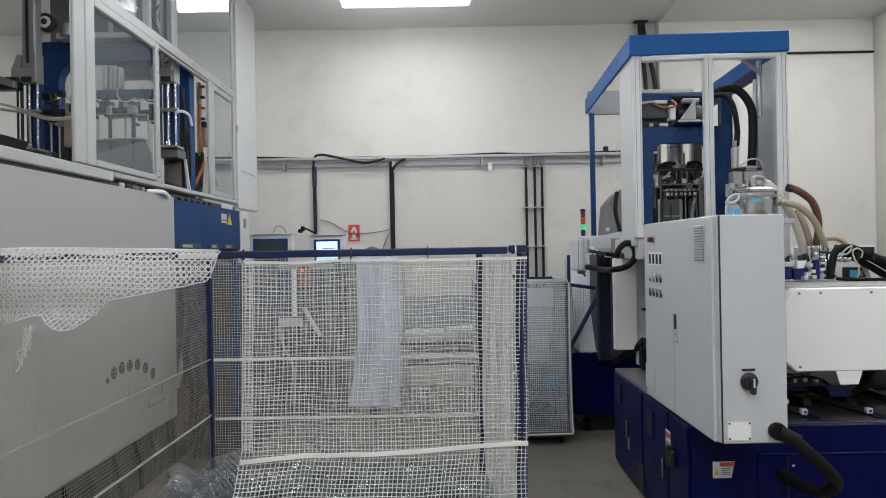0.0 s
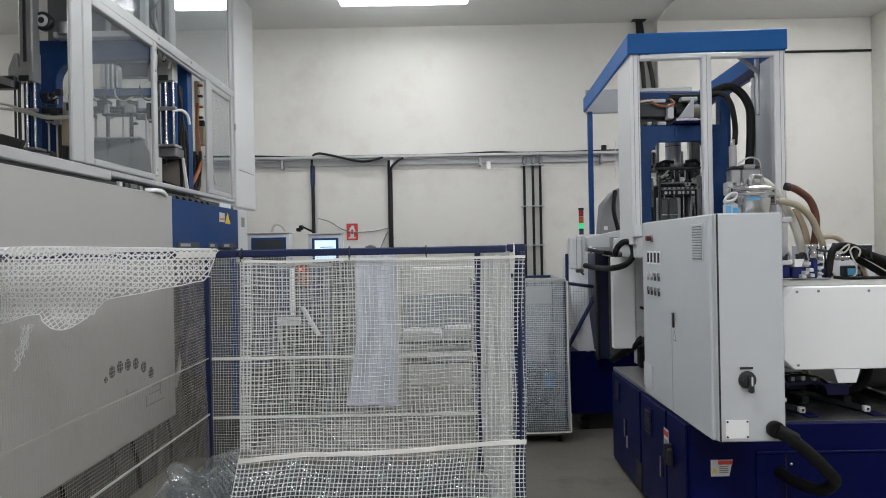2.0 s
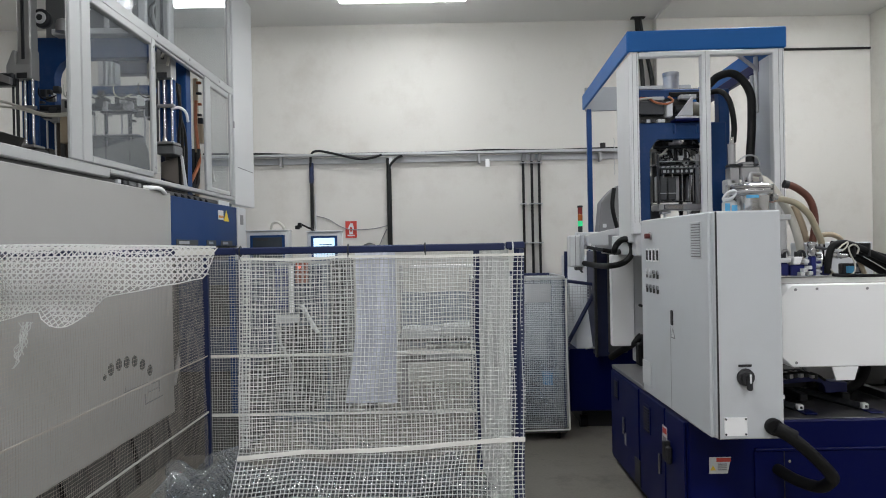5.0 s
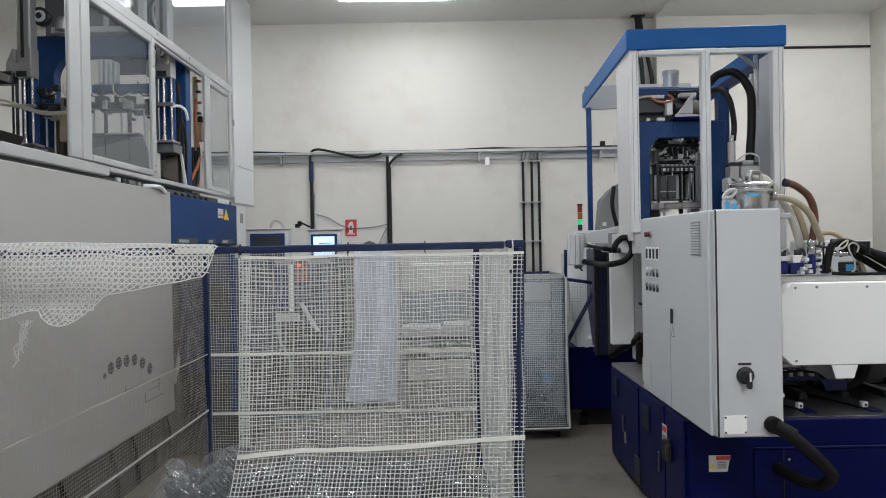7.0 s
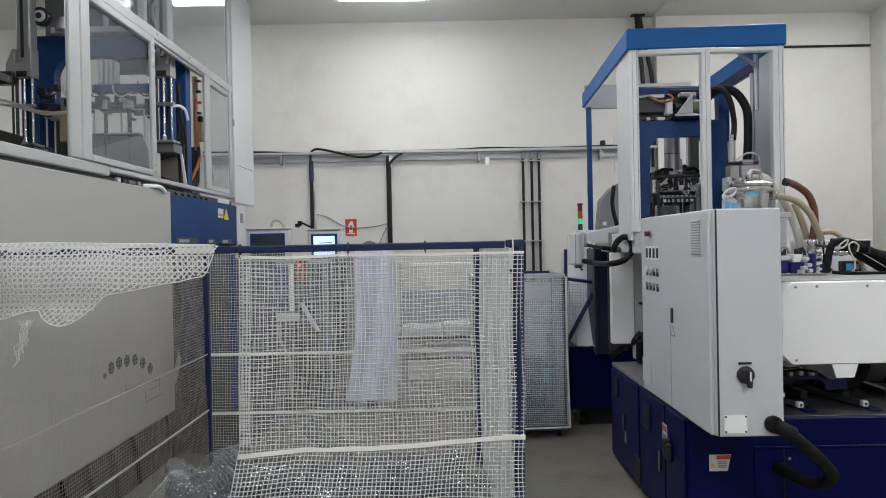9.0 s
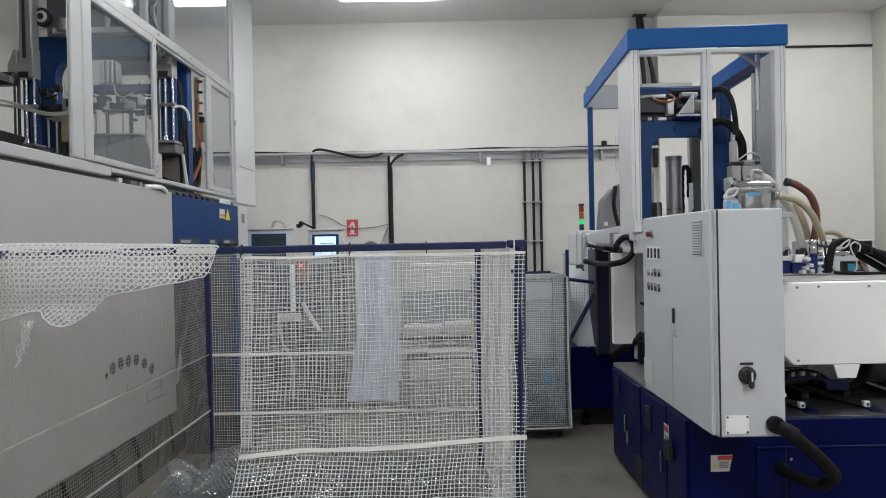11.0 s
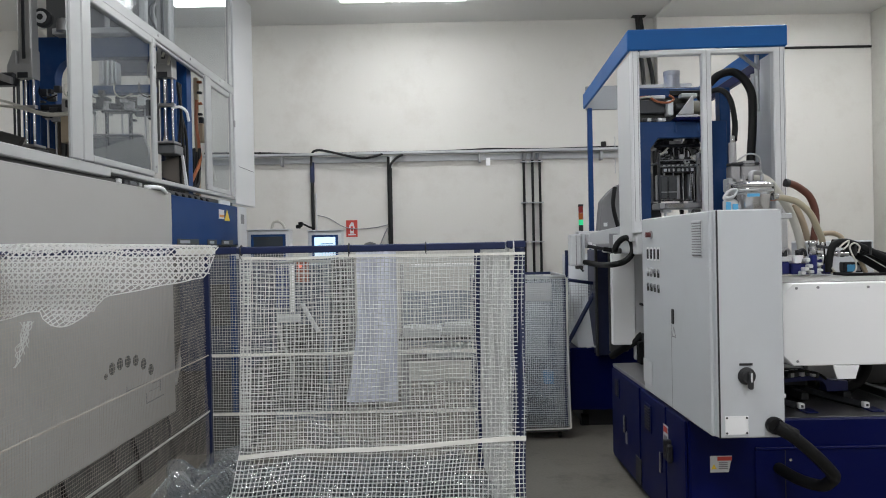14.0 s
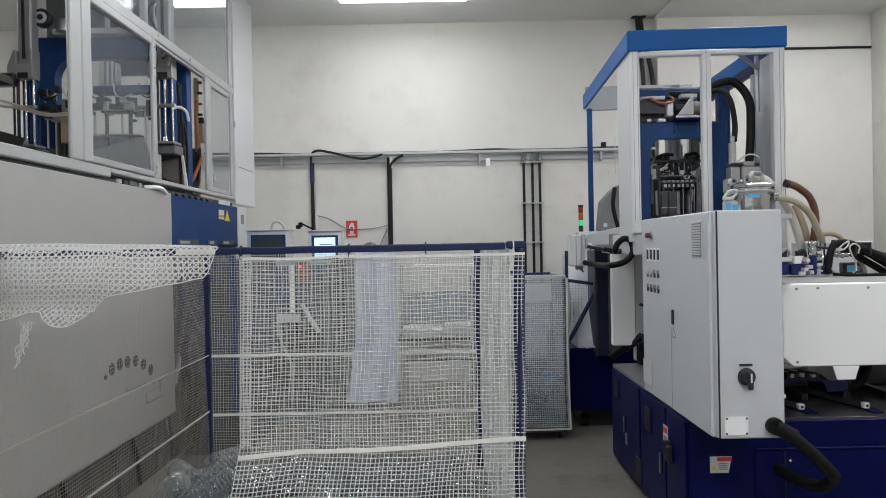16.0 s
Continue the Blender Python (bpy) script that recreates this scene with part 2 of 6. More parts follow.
def sideways(outline, x0, x1, bevel=0.0):
    """An outline of (y, z) pairs, drawn out from x0 to x1."""
    bm = prism(outline, x0, x1, bevel)
    for v in bm.verts:
        v.co = Vector((v.co.y, v.co.x, v.co.z))
    bmesh.ops.recalc_face_normals(bm, faces=bm.faces)
    return bm


PLACES = {}


def thing(name, at, label, category, group="", kind=""):
    ob = new(name)
    ob.location = at
    ob.empty_display_size = 0.1
    PLACES[ob.name] = Vector(at)
    return tagged(ob, label, category, group, kind)


def part(name, bm, material, parent=None, label="", turned=None, smooth=False):
    """One mesh object from a bmesh in world space, under a thing or a part."""
    if turned is not None:
        bmesh.ops.transform(bm, matrix=turned, verts=bm.verts)
    lo = Vector([min(v.co[i] for v in bm.verts) for i in range(3)])
    hi = Vector([max(v.co[i] for v in bm.verts) for i in range(3)])
    c = (lo + hi) / 2
    if parent is None:
        c.z = lo.z
    bmesh.ops.translate(bm, verts=bm.verts, vec=-c)
    me = bpy.data.meshes.new(name)
    bm.to_mesh(me)
    bm.free()
    me.materials.append(material)
    me.polygons.foreach_set("use_smooth", [True] * len(me.polygons))
    me.set_sharp_from_angle(angle=radians(80 if smooth else 35))
    ob = new(name, me)
    PLACES[ob.name] = c
    if parent is not None:
        ob.parent = parent
        ob.location = c - PLACES[parent.name]
    else:
        ob.location = c
    if label:
        ob["label"] = label
    return ob


def single(name, bm, material, label, category, group="", kind="", smooth=False):
    return tagged(part(name, bm, material, None, "", None, smooth), label, category, group, kind)


def strands(lines, r, flat=1.0):
    """Netting: each polyline becomes a thin four-sided strand; all in one mesh."""
    bm_verts, faces = [], []
    for pts in lines:
        p = np.array(pts, dtype=float)
        if len(p) < 2:
            continue
        t = np.gradient(p, axis=0)
        t /= np.linalg.norm(t, axis=1)[:, None] + 1e-9
        ref = np.array([0.31, 0.93, 0.2])
        s = np.cross(t, ref)
        s /= np.linalg.norm(s, axis=1)[:, None] + 1e-9
        q = np.cross(s, t)
        base = len(bm_verts)
        for i in range(len(p)):
            for a, b in ((r, 0), (0, r * flat), (-r, 0), (0, -r * flat)):
                bm_verts.append(tuple(p[i] + s[i] * a + q[i] * b))
        for i in range(len(p) - 1):
            for k in range(4):
                a, b = base + i * 4 + k, base + i * 4 + (k + 1) % 4
                faces.append((a, b, b + 4, a + 4))
    me = bpy.data.meshes.new("strands")
    me.from_pydata(bm_verts, [], faces)
    bm = bmesh.new()
    bm.from_mesh(me)
    bpy.data.meshes.remove(me)
    return bm


def net_lines(place, width, height, cell, step=0.04, inside=None, diagonal=False, waver=0.0018, upright=True, level=True):
    """Polylines of a net over the patch (0..width, 0..height), carried into space by place(u, v)."""
    rng = random.Random(int(width * 1000 + height * 77))
    raw = []
    if not diagonal:
        for i in range(int(width / cell) + 1 if upright else 0):
            n = max(2, int(height / step))
            o = rng.uniform(-1, 1) * waver
            raw.append([(min(width, i * cell + o), height * k / n) for k in range(n + 1)])
        for i in range(int(height / cell) + 1 if level else 0):
            n = max(2, int(width / step))
            o = rng.uniform(-1, 1) * waver
            raw.append([(width * k / n, min(height, i * cell + o)) for k in range(n + 1)])
    else:
        d = cell * 1.414
        n = int((width + height) / d) + 1
        m = max(2, int(height * 1.41 / step))
        for i in range(-n, n + 1):
            raw.append([(i * d + height * k / m, height * k / m) for k in range(m + 1)])
            raw.append([(i * d - height * k / m + height, height * k / m) for k in range(m + 1)])
    out = []
    for line in raw:
        run = []
        for u, v in line:
            ok = -1e-6 <= u <= width + 1e-6 and -1e-6 <= v <= height + 1e-6 and (inside is None or inside(u, v))
            if ok:
                run.append(place(u, v))
            elif len(run) > 1:
                out.append(run)
                run = []
            else:
                run = []
        if len(run) > 1:
            out.append(run)
    return out


# ---- the hall ----
X0, X1, Y0, Y1 = -7.0, 6.5, -6.0, 7.7
tagged(part("floor", boxed(X0 - 0.3, X1 + 0.3, Y0 - 0.3, Y1 + 0.4, -0.2, 0, 0), CONCRETE), "worn grey-brown concrete factory floor", "floor", kind="structure")
tagged(part("ceiling", boxed(X0 - 0.3, X1 + 0.3, Y0 - 0.3, Y1 + 0.4, CEIL, CEIL + 0.2, 0), CEILING), "matt off-white painted concrete ceiling", "ceiling", kind="structure")
tagged(part("wall_north", boxed(X0, X1, Y1, Y1 + 0.3, 0, CEIL, 0), WALL), "cream painted wall with faint stains", "wall", kind="structure")
tagged(part("wall_dado", boxed(X0, 2.37, Y1 - 0.01, Y1, 0, 2.375, 0.003), WALL), "cream lower wall with thicker plaster", "wall", kind="structure")
tagged(part("wall_south", boxed(X0, X1, Y0 - 0.3, Y0, 0, CEIL, 0), WALL), "cream painted wall", "wall", kind="structure")
tagged(part("wall_west", boxed(X0 - 0.3, X0, Y0 - 0.3, Y1 + 0.3, 0, CEIL, 0), WALL), "cream painted wall", "wall", kind="structure")
tagged(part("wall_east", boxed(X1, X1 + 0.3, Y0 - 0.3, Y1 + 0.3, 0, CEIL, 0), WALL), "cream painted wall", "wall", kind="structure")
tagged(part("wall_pier", boxed(2.37, X1, Y1 - 0.12, Y1, 0, CEIL, 0.006), WALL), "cream painted wall pier standing proud", "wall", kind="structure")
tagged(part("ceiling_beam", boxed(2.37, X1, 0.5, Y1 - 0.12, CEIL - 0.03, CEIL, 0.004), CEILING), "plastered shallow ceiling beam", "beam", kind="structure")
tagged(part("pillar", boxed(4.69, 5.3, 6.95, 7.58, 0, CEIL, 0.02, 2), PLASTER), "rough plastered cream concrete pillar", "pillar", kind="structure")
tagged(part("wall_pipe", boxed(3.0, X1, Y1 - 0.15, Y1 - 0.12, 3.558, 3.582, 0.008), PIPE), "black conduit along the top of the wall", "pipe", kind="structure")


def batten(x, y, strength, half):
    t = thing("ceiling_light", (x, y, CEIL - 0.1), "white fluorescent batten light fixed to the ceiling, lit", "lamp", "ceiling battens")
    part("housing", boxed(x - half - 0.02, x + half + 0.02, y - 0.14, y + 0.14, CEIL - 0.06, CEIL, 0.01), WHITE, t)
    part("diffuser", boxed(x - half, x + half, y - 0.12, y + 0.12, CEIL - 0.12, CEIL - 0.06, 0.02, 2), TUBELIGHT if half > 0.5 else DIMLIGHT, t, "glowing white diffuser")
    lamp = bpy.data.lights.new("batten_light", "AREA")
    lamp.shape, lamp.size, lamp.size_y, lamp.energy, lamp.color = "RECTANGLE", half * 1.95, 0.22, LAMP_POWER * strength, (0.93, 0.95, 1.0)
    ob = new("batten_light", lamp)
    ob.location = (x, y, CEIL - 0.13)


for row in BATTENS:
    batten(*row)


# ---- the net pen ----
PX0, PX1, PY0, PY1, PZ = -1.62, 0.262, 2.6, 4.75, 1.495


def wave(u, v, a=0.012, k=1.0):
    return a * (math.sin(u * 7.1 * k + v * 2.3) + 0.6 * math.sin(u * 15.3 * k - v * 3.7 + 1.1) + 0.5 * math.sin(v * 9 + u * 4))


def net_pen():
    pen = thing("net_pen", ((PX0 + PX1) / 2, (PY0 + PY1) / 2, 0), "dark blue tube pen hung with white plastic netting, full of bottles", "pen")
    q = 0.0135
    for x, y in ((PX0, PY0 - 0.45), (PX0 + 0.0225, PY1 - 0.075), (PX1 - 0.035, PY1 - 0.075)):
        part("post", boxed(x - 0.02, x + 0.02, y - 0.02, y + 0.02, 0, PZ, 0.004), TUBE, pen)
    leaning = bmesh.new()
    rod(leaning, (PX1 + 0.0, PY0, 0.0), (PX1 + 0.022, PY0, PZ - 0.01), 0.021, 4)
    part("post", leaning, TUBE, pen)
    part("rail", boxed(PX0 - 0.3, PX0 + 0.85, PY0 - q, PY0 + q, PZ - q, PZ + q, 0.004), TUBE, pen)
    part("rail", boxed(PX0 + 0.852, PX1 - 0.03, PY0 - q, PY0 + q, PZ - q, PZ + q, 0.004), TUBE, pen)
    part("rail", boxed(PX1 - 0.026, PX1 + 0.045, PY0 - q, PY0 + q, PZ - q + 0.004, PZ + q + 0.004, 0.004), TUBE, pen)
    part("rail", boxed(PX0, PX1, PY1 - q, PY1 + q, PZ - q, PZ + q, 0.004), TUBE, pen)
    part("rail", boxed(PX0 - q, PX0 + q, PY0 - 0.45, PY1, PZ - q, PZ + q, 0.004), TUBE, pen)
    part("rail", boxed(PX1 - q, PX1 + q, PY0, PY1, PZ - q, PZ + q, 0.004), TUBE, pen)
    cell = 0.0178
    # back, both sides
    w = PX1 - PX0
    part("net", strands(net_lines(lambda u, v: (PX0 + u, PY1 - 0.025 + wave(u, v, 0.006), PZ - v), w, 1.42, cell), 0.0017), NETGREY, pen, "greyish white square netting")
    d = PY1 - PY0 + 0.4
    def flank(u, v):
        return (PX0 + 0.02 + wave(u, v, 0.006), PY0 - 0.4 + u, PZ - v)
    part("net", strands(net_lines(flank, d, 1.42, cell, level=False), 0.0007), FLANKNET, pen, "fine netting in a shaded grey tone")
    part("net", strands(net_lines(flank, d, 1.42, cell, upright=False), 0.00085), FLANKNET, pen, "fine netting in a shaded grey tone")
    d = PY1 - PY0
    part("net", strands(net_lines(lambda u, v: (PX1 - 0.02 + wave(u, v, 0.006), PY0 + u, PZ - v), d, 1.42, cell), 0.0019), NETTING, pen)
    # webbing strips sewn on the back and the side
    for z in (0.783, 0.382):
        part("webbing", boxed(PX0 + 0.02, PX1, PY1 - 0.045, PY1 - 0.04, z - 0.009, z + 0.009, 0), HEM, pen, "white webbing strip")
    for z, h, m in ((0.795, 0.003, FLANKNET), (0.42, 0.006, NETGREY)):
        part("webbing", boxed(PX0 + 0.032, PX0 + 0.036, PY0 - 0.4, PY1 - 0.04, z - h, z + h, 0), m, pen, "white webbing strip")
    # front curtain, tied up to the rail on its far edge, flaring out at the hem
    fx0, fx1 = -0.745, 0.306
    fw = fx1 - fx0

    def front(u, v):
        flare = max(0.0, v - 0.72)
        q = noise.noise_vector(Vector((u * 3.1, v * 2.6, 0.4)))
        q2 = noise.noise_vector(Vector((u * 9.0, v * 8.0, 2.4)))
        u, v = u + 0.016 * q.x + 0.0045 * q2.x, v + 0.016 * q.y + 0.0045 * q2.y
        x = fx0 + u - 0.018 * v / 1.0 - flare * 0.22 * (1 - u / fw)
        return (x, PY0 - 0.02 - 0.10 * flare + wave(u, v, 0.007) - 0.012 * math.sin(u * 21) * (0.3 + v * 0.3), PZ - 0.012 - v + 0.012 * math.sin(u * 3) * v)

    part("net_curtain", strands(net_lines(front, fw, 1.28, 0.0156, 0.025, lambda u, v: v > 0.022), 0.0016, 1.0), NETTING, pen, "white square net curtain with a sewn hem")
    n = 40
    for z0, z1, off in ((0.714, 0.730, 0.03), (0.016, 0.026, 0.0)):
        band = bmesh.new()
        rows = []
        for i in range(n + 1):
            u = fw * i / n
            lift = -off * (1 - u / fw) * 1.4 + off * 0.4
            a, b = front(u, z0 - lift), front(u, z1 - lift)
            rows.append([band.verts.new((p[0], p[1] + dy, p[2])) for p in (a, b) for dy in (-0.006, -0.002)])
        for r0, r1 in zip(rows, rows[1:]):
            for a, b in ((0, 1), (1, 3), (3, 2), (2, 0)):
                band.faces.new((r0[a], r0[b], r1[b], r1[a]))
        bmesh.ops.recalc_face_normals(band, faces=band.faces)
        part("hem", band, HEM, pen, "white webbing hem")
    part("net_edge", strands(net_lines(lambda u, v: (fx0 - 0.005 + u - 0.018 * v, PY0 - 0.04 + wave(u, v, 0.004), PZ - 0.03 - v), 0.04, 0.70, 0.013, 0.04), 0.002), NETTING, pen)

    # the part of the curtain that is thrown back over the rail
    def drape(u, v):
        q = noise.noise_vector(Vector((u * 4.0, v * 5.0, 7.4)))
        q2 = noise.noise_vector(Vector((u * 13.0, v * 13.0, 1.4)))
        uu, vv = u + 0.03 * q.x + 0.005 * q2.x - 0.5 * v * v, v + 0.016 * q.y + 0.005 * q2.y
        over = max(0.0, 1 - v / 0.045)
        drop = v - 0.045
        bulge = 0.05 * math.sin(min(1, v / 0.26) * math.pi) * (0.6 + 0.4 * math.sin(u * 5)) + 0.012 * q.z
        top = PZ + 0.034 + 0.006 * math.sin(u * 6) - 0.05 * max(0, u - 0.75)
        if v <= 0.045:
            return (-1.80 + uu, PY0 - 0.03 + 0.05 * over, top - 0.004 * over - 0.012 * over * over)
        return (-1.80 + uu + 0.02 * math.sin(v * 9), PY0 - 0.03 - bulge - 0.012 * math.sin(u * 11 + v * 6), top - (vv - v) * 0.6 - drop)

    def hang(u):
        pts = ((0, 0.30), (0.15, 0.30), (0.30, 0.255), (0.35, 0.25), (0.37, 0.28), (0.405, 0.303), (0.44, 0.308), (0.475, 0.298), (0.515, 0.268), (0.55, 0.225), (0.58, 0.19), (0.75, 0.155), (0.92, 0.12), (0.97, 0.02), (1.2, 0))
        for (a, p), (b, r) in zip(pts, pts[1:]):
            if a <= u <= b:
                return p + (r - p) * (u - a) / (b - a)
        return 0

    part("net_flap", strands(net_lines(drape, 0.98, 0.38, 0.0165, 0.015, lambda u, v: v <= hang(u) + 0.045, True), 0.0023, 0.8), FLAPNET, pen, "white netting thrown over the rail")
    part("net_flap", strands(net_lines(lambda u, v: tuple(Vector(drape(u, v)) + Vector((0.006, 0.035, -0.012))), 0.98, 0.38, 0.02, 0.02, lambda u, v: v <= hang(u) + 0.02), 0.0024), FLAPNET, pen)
    for off in (0.043, 0.0):
        rim = [drape(u, hang(u) + off if off else 0.045) for u in [0.96 * k / 60 for k in range(61)]]
        part("net_rim", strands([rim], 0.0022), FLAPNET, pen)
    part("webbing", boxed(-0.99, -0.845, PY0 - 0.026, PY0 - 0.02, PZ - 0.012, PZ + 0.012, 0.002), HEM, pen, "white webbing strip")
    for x in (-0.755, -0.352, -0.065, 0.262):
        part("tie", lathe([(0.0195, -0.0025), (0.0215, 0.0), (0.0195, 0.0025)], 8, (x, PY0, PZ), "x"), INK if x < 0.2 else HEM, pen, "cable tie")
        part("tie_tail", rods((x, PY0 - 0.022, PZ - 0.01), (x + 0.002, PY0 - 0.024, PZ - 0.03), 0.0018, 5), INK if x < 0.2 else HEM, pen)
    rng = random.Random(12)
    for k in range(9):
        x, z = -1.53 + rng.uniform(-0.01, 0.015), 1.25
        pts = [(x + rng.uniform(-0.014, 0.014) - 0.006 * n, PY0 - 0.05 + rng.uniform(-0.01, 0.01), z - 0.024 * n) for n in range(rng.randrange(5, 9))]
        part("loose_strand", hosed(pts, 0.0017, 5, 4), NETTING, pen)
    return pen


def bottle_mesh():
    prof = [(0.014, 0.0), (0.034, 0.002), (0.05, 0.012)]
    z = 0.02
    while z < 0.2:
        prof += [(0.052, z), (0.0525, z + 0.005), (0.044, z + 0.010), (0.044, z + 0.013)]
        z += 0.018
    prof += [(0.052, 0.208), (0.047, 0.235), (0.028, 0.265), (0.014, 0.285), (0.0135, 0.292), (0.0165, 0.293), (0.0165, 0.297), (0.0135, 0.298), (0.0135, 0.312)]
    bm = lathe(prof, 18)
    me = bpy.data.meshes.new("bottle")
    bm.to_mesh(me)
    bm.free()
    me.materials.append(PET)
    me.polygons.foreach_set("use_smooth", [True] * len(me.polygons))
    me.set_sharp_from_angle(angle=radians(32))
    return me


def bottle_heap():
    me = bottle_mesh()
    rng = random.Random(5)
    for level, count in enumerate((66, 60, 56, 48, 26)):
        for _ in range(count):
            m = 0.14 + 0.05 * level
            x, y = rng.uniform(PX0 + m, PX1 - 0.14 - 0.05 * level), rng.uniform(PY0 + 0.12, PY1 - 0.2 - 0.3 * level)
            ob = new("bottle", me)
            ob.matrix_basis = pose(x, y, 0.053 + level * 0.088 + rng.uniform(0, 0.012), 90 + rng.uniform(-9, 9) * (1 if level else 0.1), rng.uniform(0, 360) * 0, rng.uniform(0, 360))
            tagged(ob, "empty clear ribbed plastic bottle lying in the heap", "bottle", "clear bottles heaped in the pen")
    # bottles that stick out on top, each from its foot towards its neck
    for foot, neck in (((-1.13, 2.97, 0.53), (-1.30, 3.0, 0.35)), ((-0.935, 3.15, 0.575), (-1.10, 3.08, 0.42)), ((-0.91, 3.0, 0.53), (-1.13, 2.92, 0.39)), ((-0.98, 3.4, 0.50), (-1.2, 3.5, 0.42)),
                       ((-0.62, 3.0, 0.56), (-0.80, 3.2, 0.40)), ((-0.40, 3.1, 0.60), (-0.22, 3.25, 0.42)), ((-0.28, 2.95, 0.52), (-0.45, 3.1, 0.38)), ((-0.05, 3.05, 0.55), (-0.2, 2.95, 0.40)), ((0.08, 3.2, 0.52), (-0.1, 3.3, 0.40)), ((-0.7, 3.5, 0.60), (-0.5, 3.6, 0.42))):
        ob = new("bottle", me)
        way = Vector(neck) - Vector(foot)
        ob.matrix_basis = Matrix.Translation(foot) @ way.to_track_quat("Z", "Y").to_matrix().to_4x4()
        tagged(ob, "empty clear ribbed plastic bottle on top of the heap", "bottle", "clear bottles heaped in the pen")


net_pen()
bottle_heap()
sheet = bmesh.new()
cols = []
for i in range(13):
    u = i / 12
    col = []
    for j in range(15):
        v = j / 14
        x = -0.59 + 0.27 * u - 0.085 * v * (1 - u) * (v > 0.45) * (v - 0.45) / 0.55
        col.append(sheet.verts.new((x, PY1 - 0.075 + 0.012 * math.sin(u * 9 + v * 2) + 0.01 * math.sin(v * 5), 1.468 - 1.01 * v)))
    cols.append(col)
for c0, c1 in zip(cols, cols[1:]):
    for k in range(14):
        sheet.faces.new((c0[k], c1[k], c1[k + 1], c0[k + 1]))
bmesh.ops.solidify(sheet, geom=list(sheet.faces), thickness=0.003)
single("plastic_sheet", sheet, SHEET, "hazy white plastic sheet hanging on the back rail", "plastic sheet", smooth=True)


# ---- the large machine behind the pen ----
CASTGREY = surface("cast_grey_metal", (0.36, 0.36, 0.355), 0.42, metal=0.35, vary=0.15, scale=6, fine=90, bump=0.08)
SLATE = surface("slate_blue_paint", (0.05, 0.065, 0.105), 0.5, vary=0.3, scale=3, fine=90, bump=0.1, stain=(0.12, 0.13, 0.15), amount=0.5)
# canopy blue made darker: shade on the machine's end put into the colour
ENDBLUE = surface("shaded_blue_paint", (0.004, 0.04, 0.15), 0.5, vary=0.12, scale=2, fine=140, bump=0.08, spec=0.25)


def left_machine():
    X = -1.9
    mc = thing("moulding_machine", (-2.6, 4.9, 0), "tall grey and blue bottle blowing machine with glazed guards", "machine")
    # skirt panel, base, body
    part("skirt_panel", boxed(X - 0.03, X, 1.6, 4.885, 0.372, 1.906, 0.006), SKIRT, mc, "smooth light grey skirt panel")
    part("base", boxed(-3.6, X - 0.06, 1.6, 6.6, 0.0, 0.9, 0.01), SHADE, mc, "dark machine base")
    part("body", boxed(-3.5, X - 0.05, 1.6, 4.86, 0.9, 1.9, 0.01), GREY, mc)
    part("end_body", boxed(-3.3, X - 0.005, 4.9, 6.46, 1.54, 1.895, 0.006), ENDBLUE, mc, "blue painted end of the machine body")
    part("end_body", boxed(-3.3, X - 0.02, 4.9, 6.3, 0.85, 1.535, 0.006), SHADE, mc)
    part("end_column", boxed(-2.3, X, 6.47, 6.75, 0, 1.9, 0.006), PALE, mc, "off-white column")
    part("end_unit", boxed(-1.93, -1.42, 5.05, 5.9, 0.62, 1.42, 0.008), SLATE, mc, "blue end unit with a dark foot")
    part("end_post", boxed(-1.545, -1.505, 5.02, 5.05, 0.3, 1.46, 0.004), MIDBLUE, mc, "blue upright")
    part("end_unit_foot", boxed(-1.92, -1.45, 5.08, 5.9, 0.0, 0.62, 0.008), SHADE, mc)
    part("end_unit_cover", boxed(-1.74, -1.52, 5.035, 5.05, 0.95, 1.25, 0.004), SHADE, mc)
    part("top_table", boxed(-3.5, X - 0.03, 1.6, 6.4, 1.9, 1.93, 0.004), SHADE, mc)
    # guard frame
    def bar(y0, y1, z0, z1, x0=X - 0.022, x1=X, m=LEFTALU):
        part("frame_bar", boxed(x0, x1, y0, y1, z0, z1, 0.006), m, mc)
    bar(1.6, 4.0, 1.929, 1.987, X - 0.055, X)
    bar(4.003, 6.42, 1.955, 1.987, X - 0.055, X - 0.002)
    bar(1.6, 6.42, 2.92, 2.99, X - 0.055, X - 0.002)
    bar(3.585, 3.70, 1.99, 3.95)
    bar(3.70, 3.80, 1.99, 2.92, X - 0.02, X + 0.004)
    bar(4.60, 4.66, 2.02, 2.92, X - 0.018, X + 0.005)
    bar(3.80, 4.60, 1.99, 2.03, X - 0.04, X + 0.005)
    bar(3.80, 4.60, 2.87, 2.92, X - 0.04, X + 0.005)
    bar(5.65, 5.78, 1.99, 2.92)
    bar(6.30, 6.36, 1.99, 2.92)
    bar(5.78, 6.30, 1.99, 2.03, X - 0.04, X - 0.01)
    bar(5.78, 6.30, 2.87, 2.92, X - 0.04, X - 0.01)
    bar(6.28, 6.36, 2.99, 3.95)
    bar(1.6, 6.42, 3.88, 3.95)
    bar(4.66, 5.65, 2.895, 2.92, X - 0.04, X - 0.01, DULL)
    part("end_panel", boxed(X - 0.04, X + 0.006, 6.40, 7.05, 1.92, 3.96, 0.006), PALE, mc, "off-white end panel")
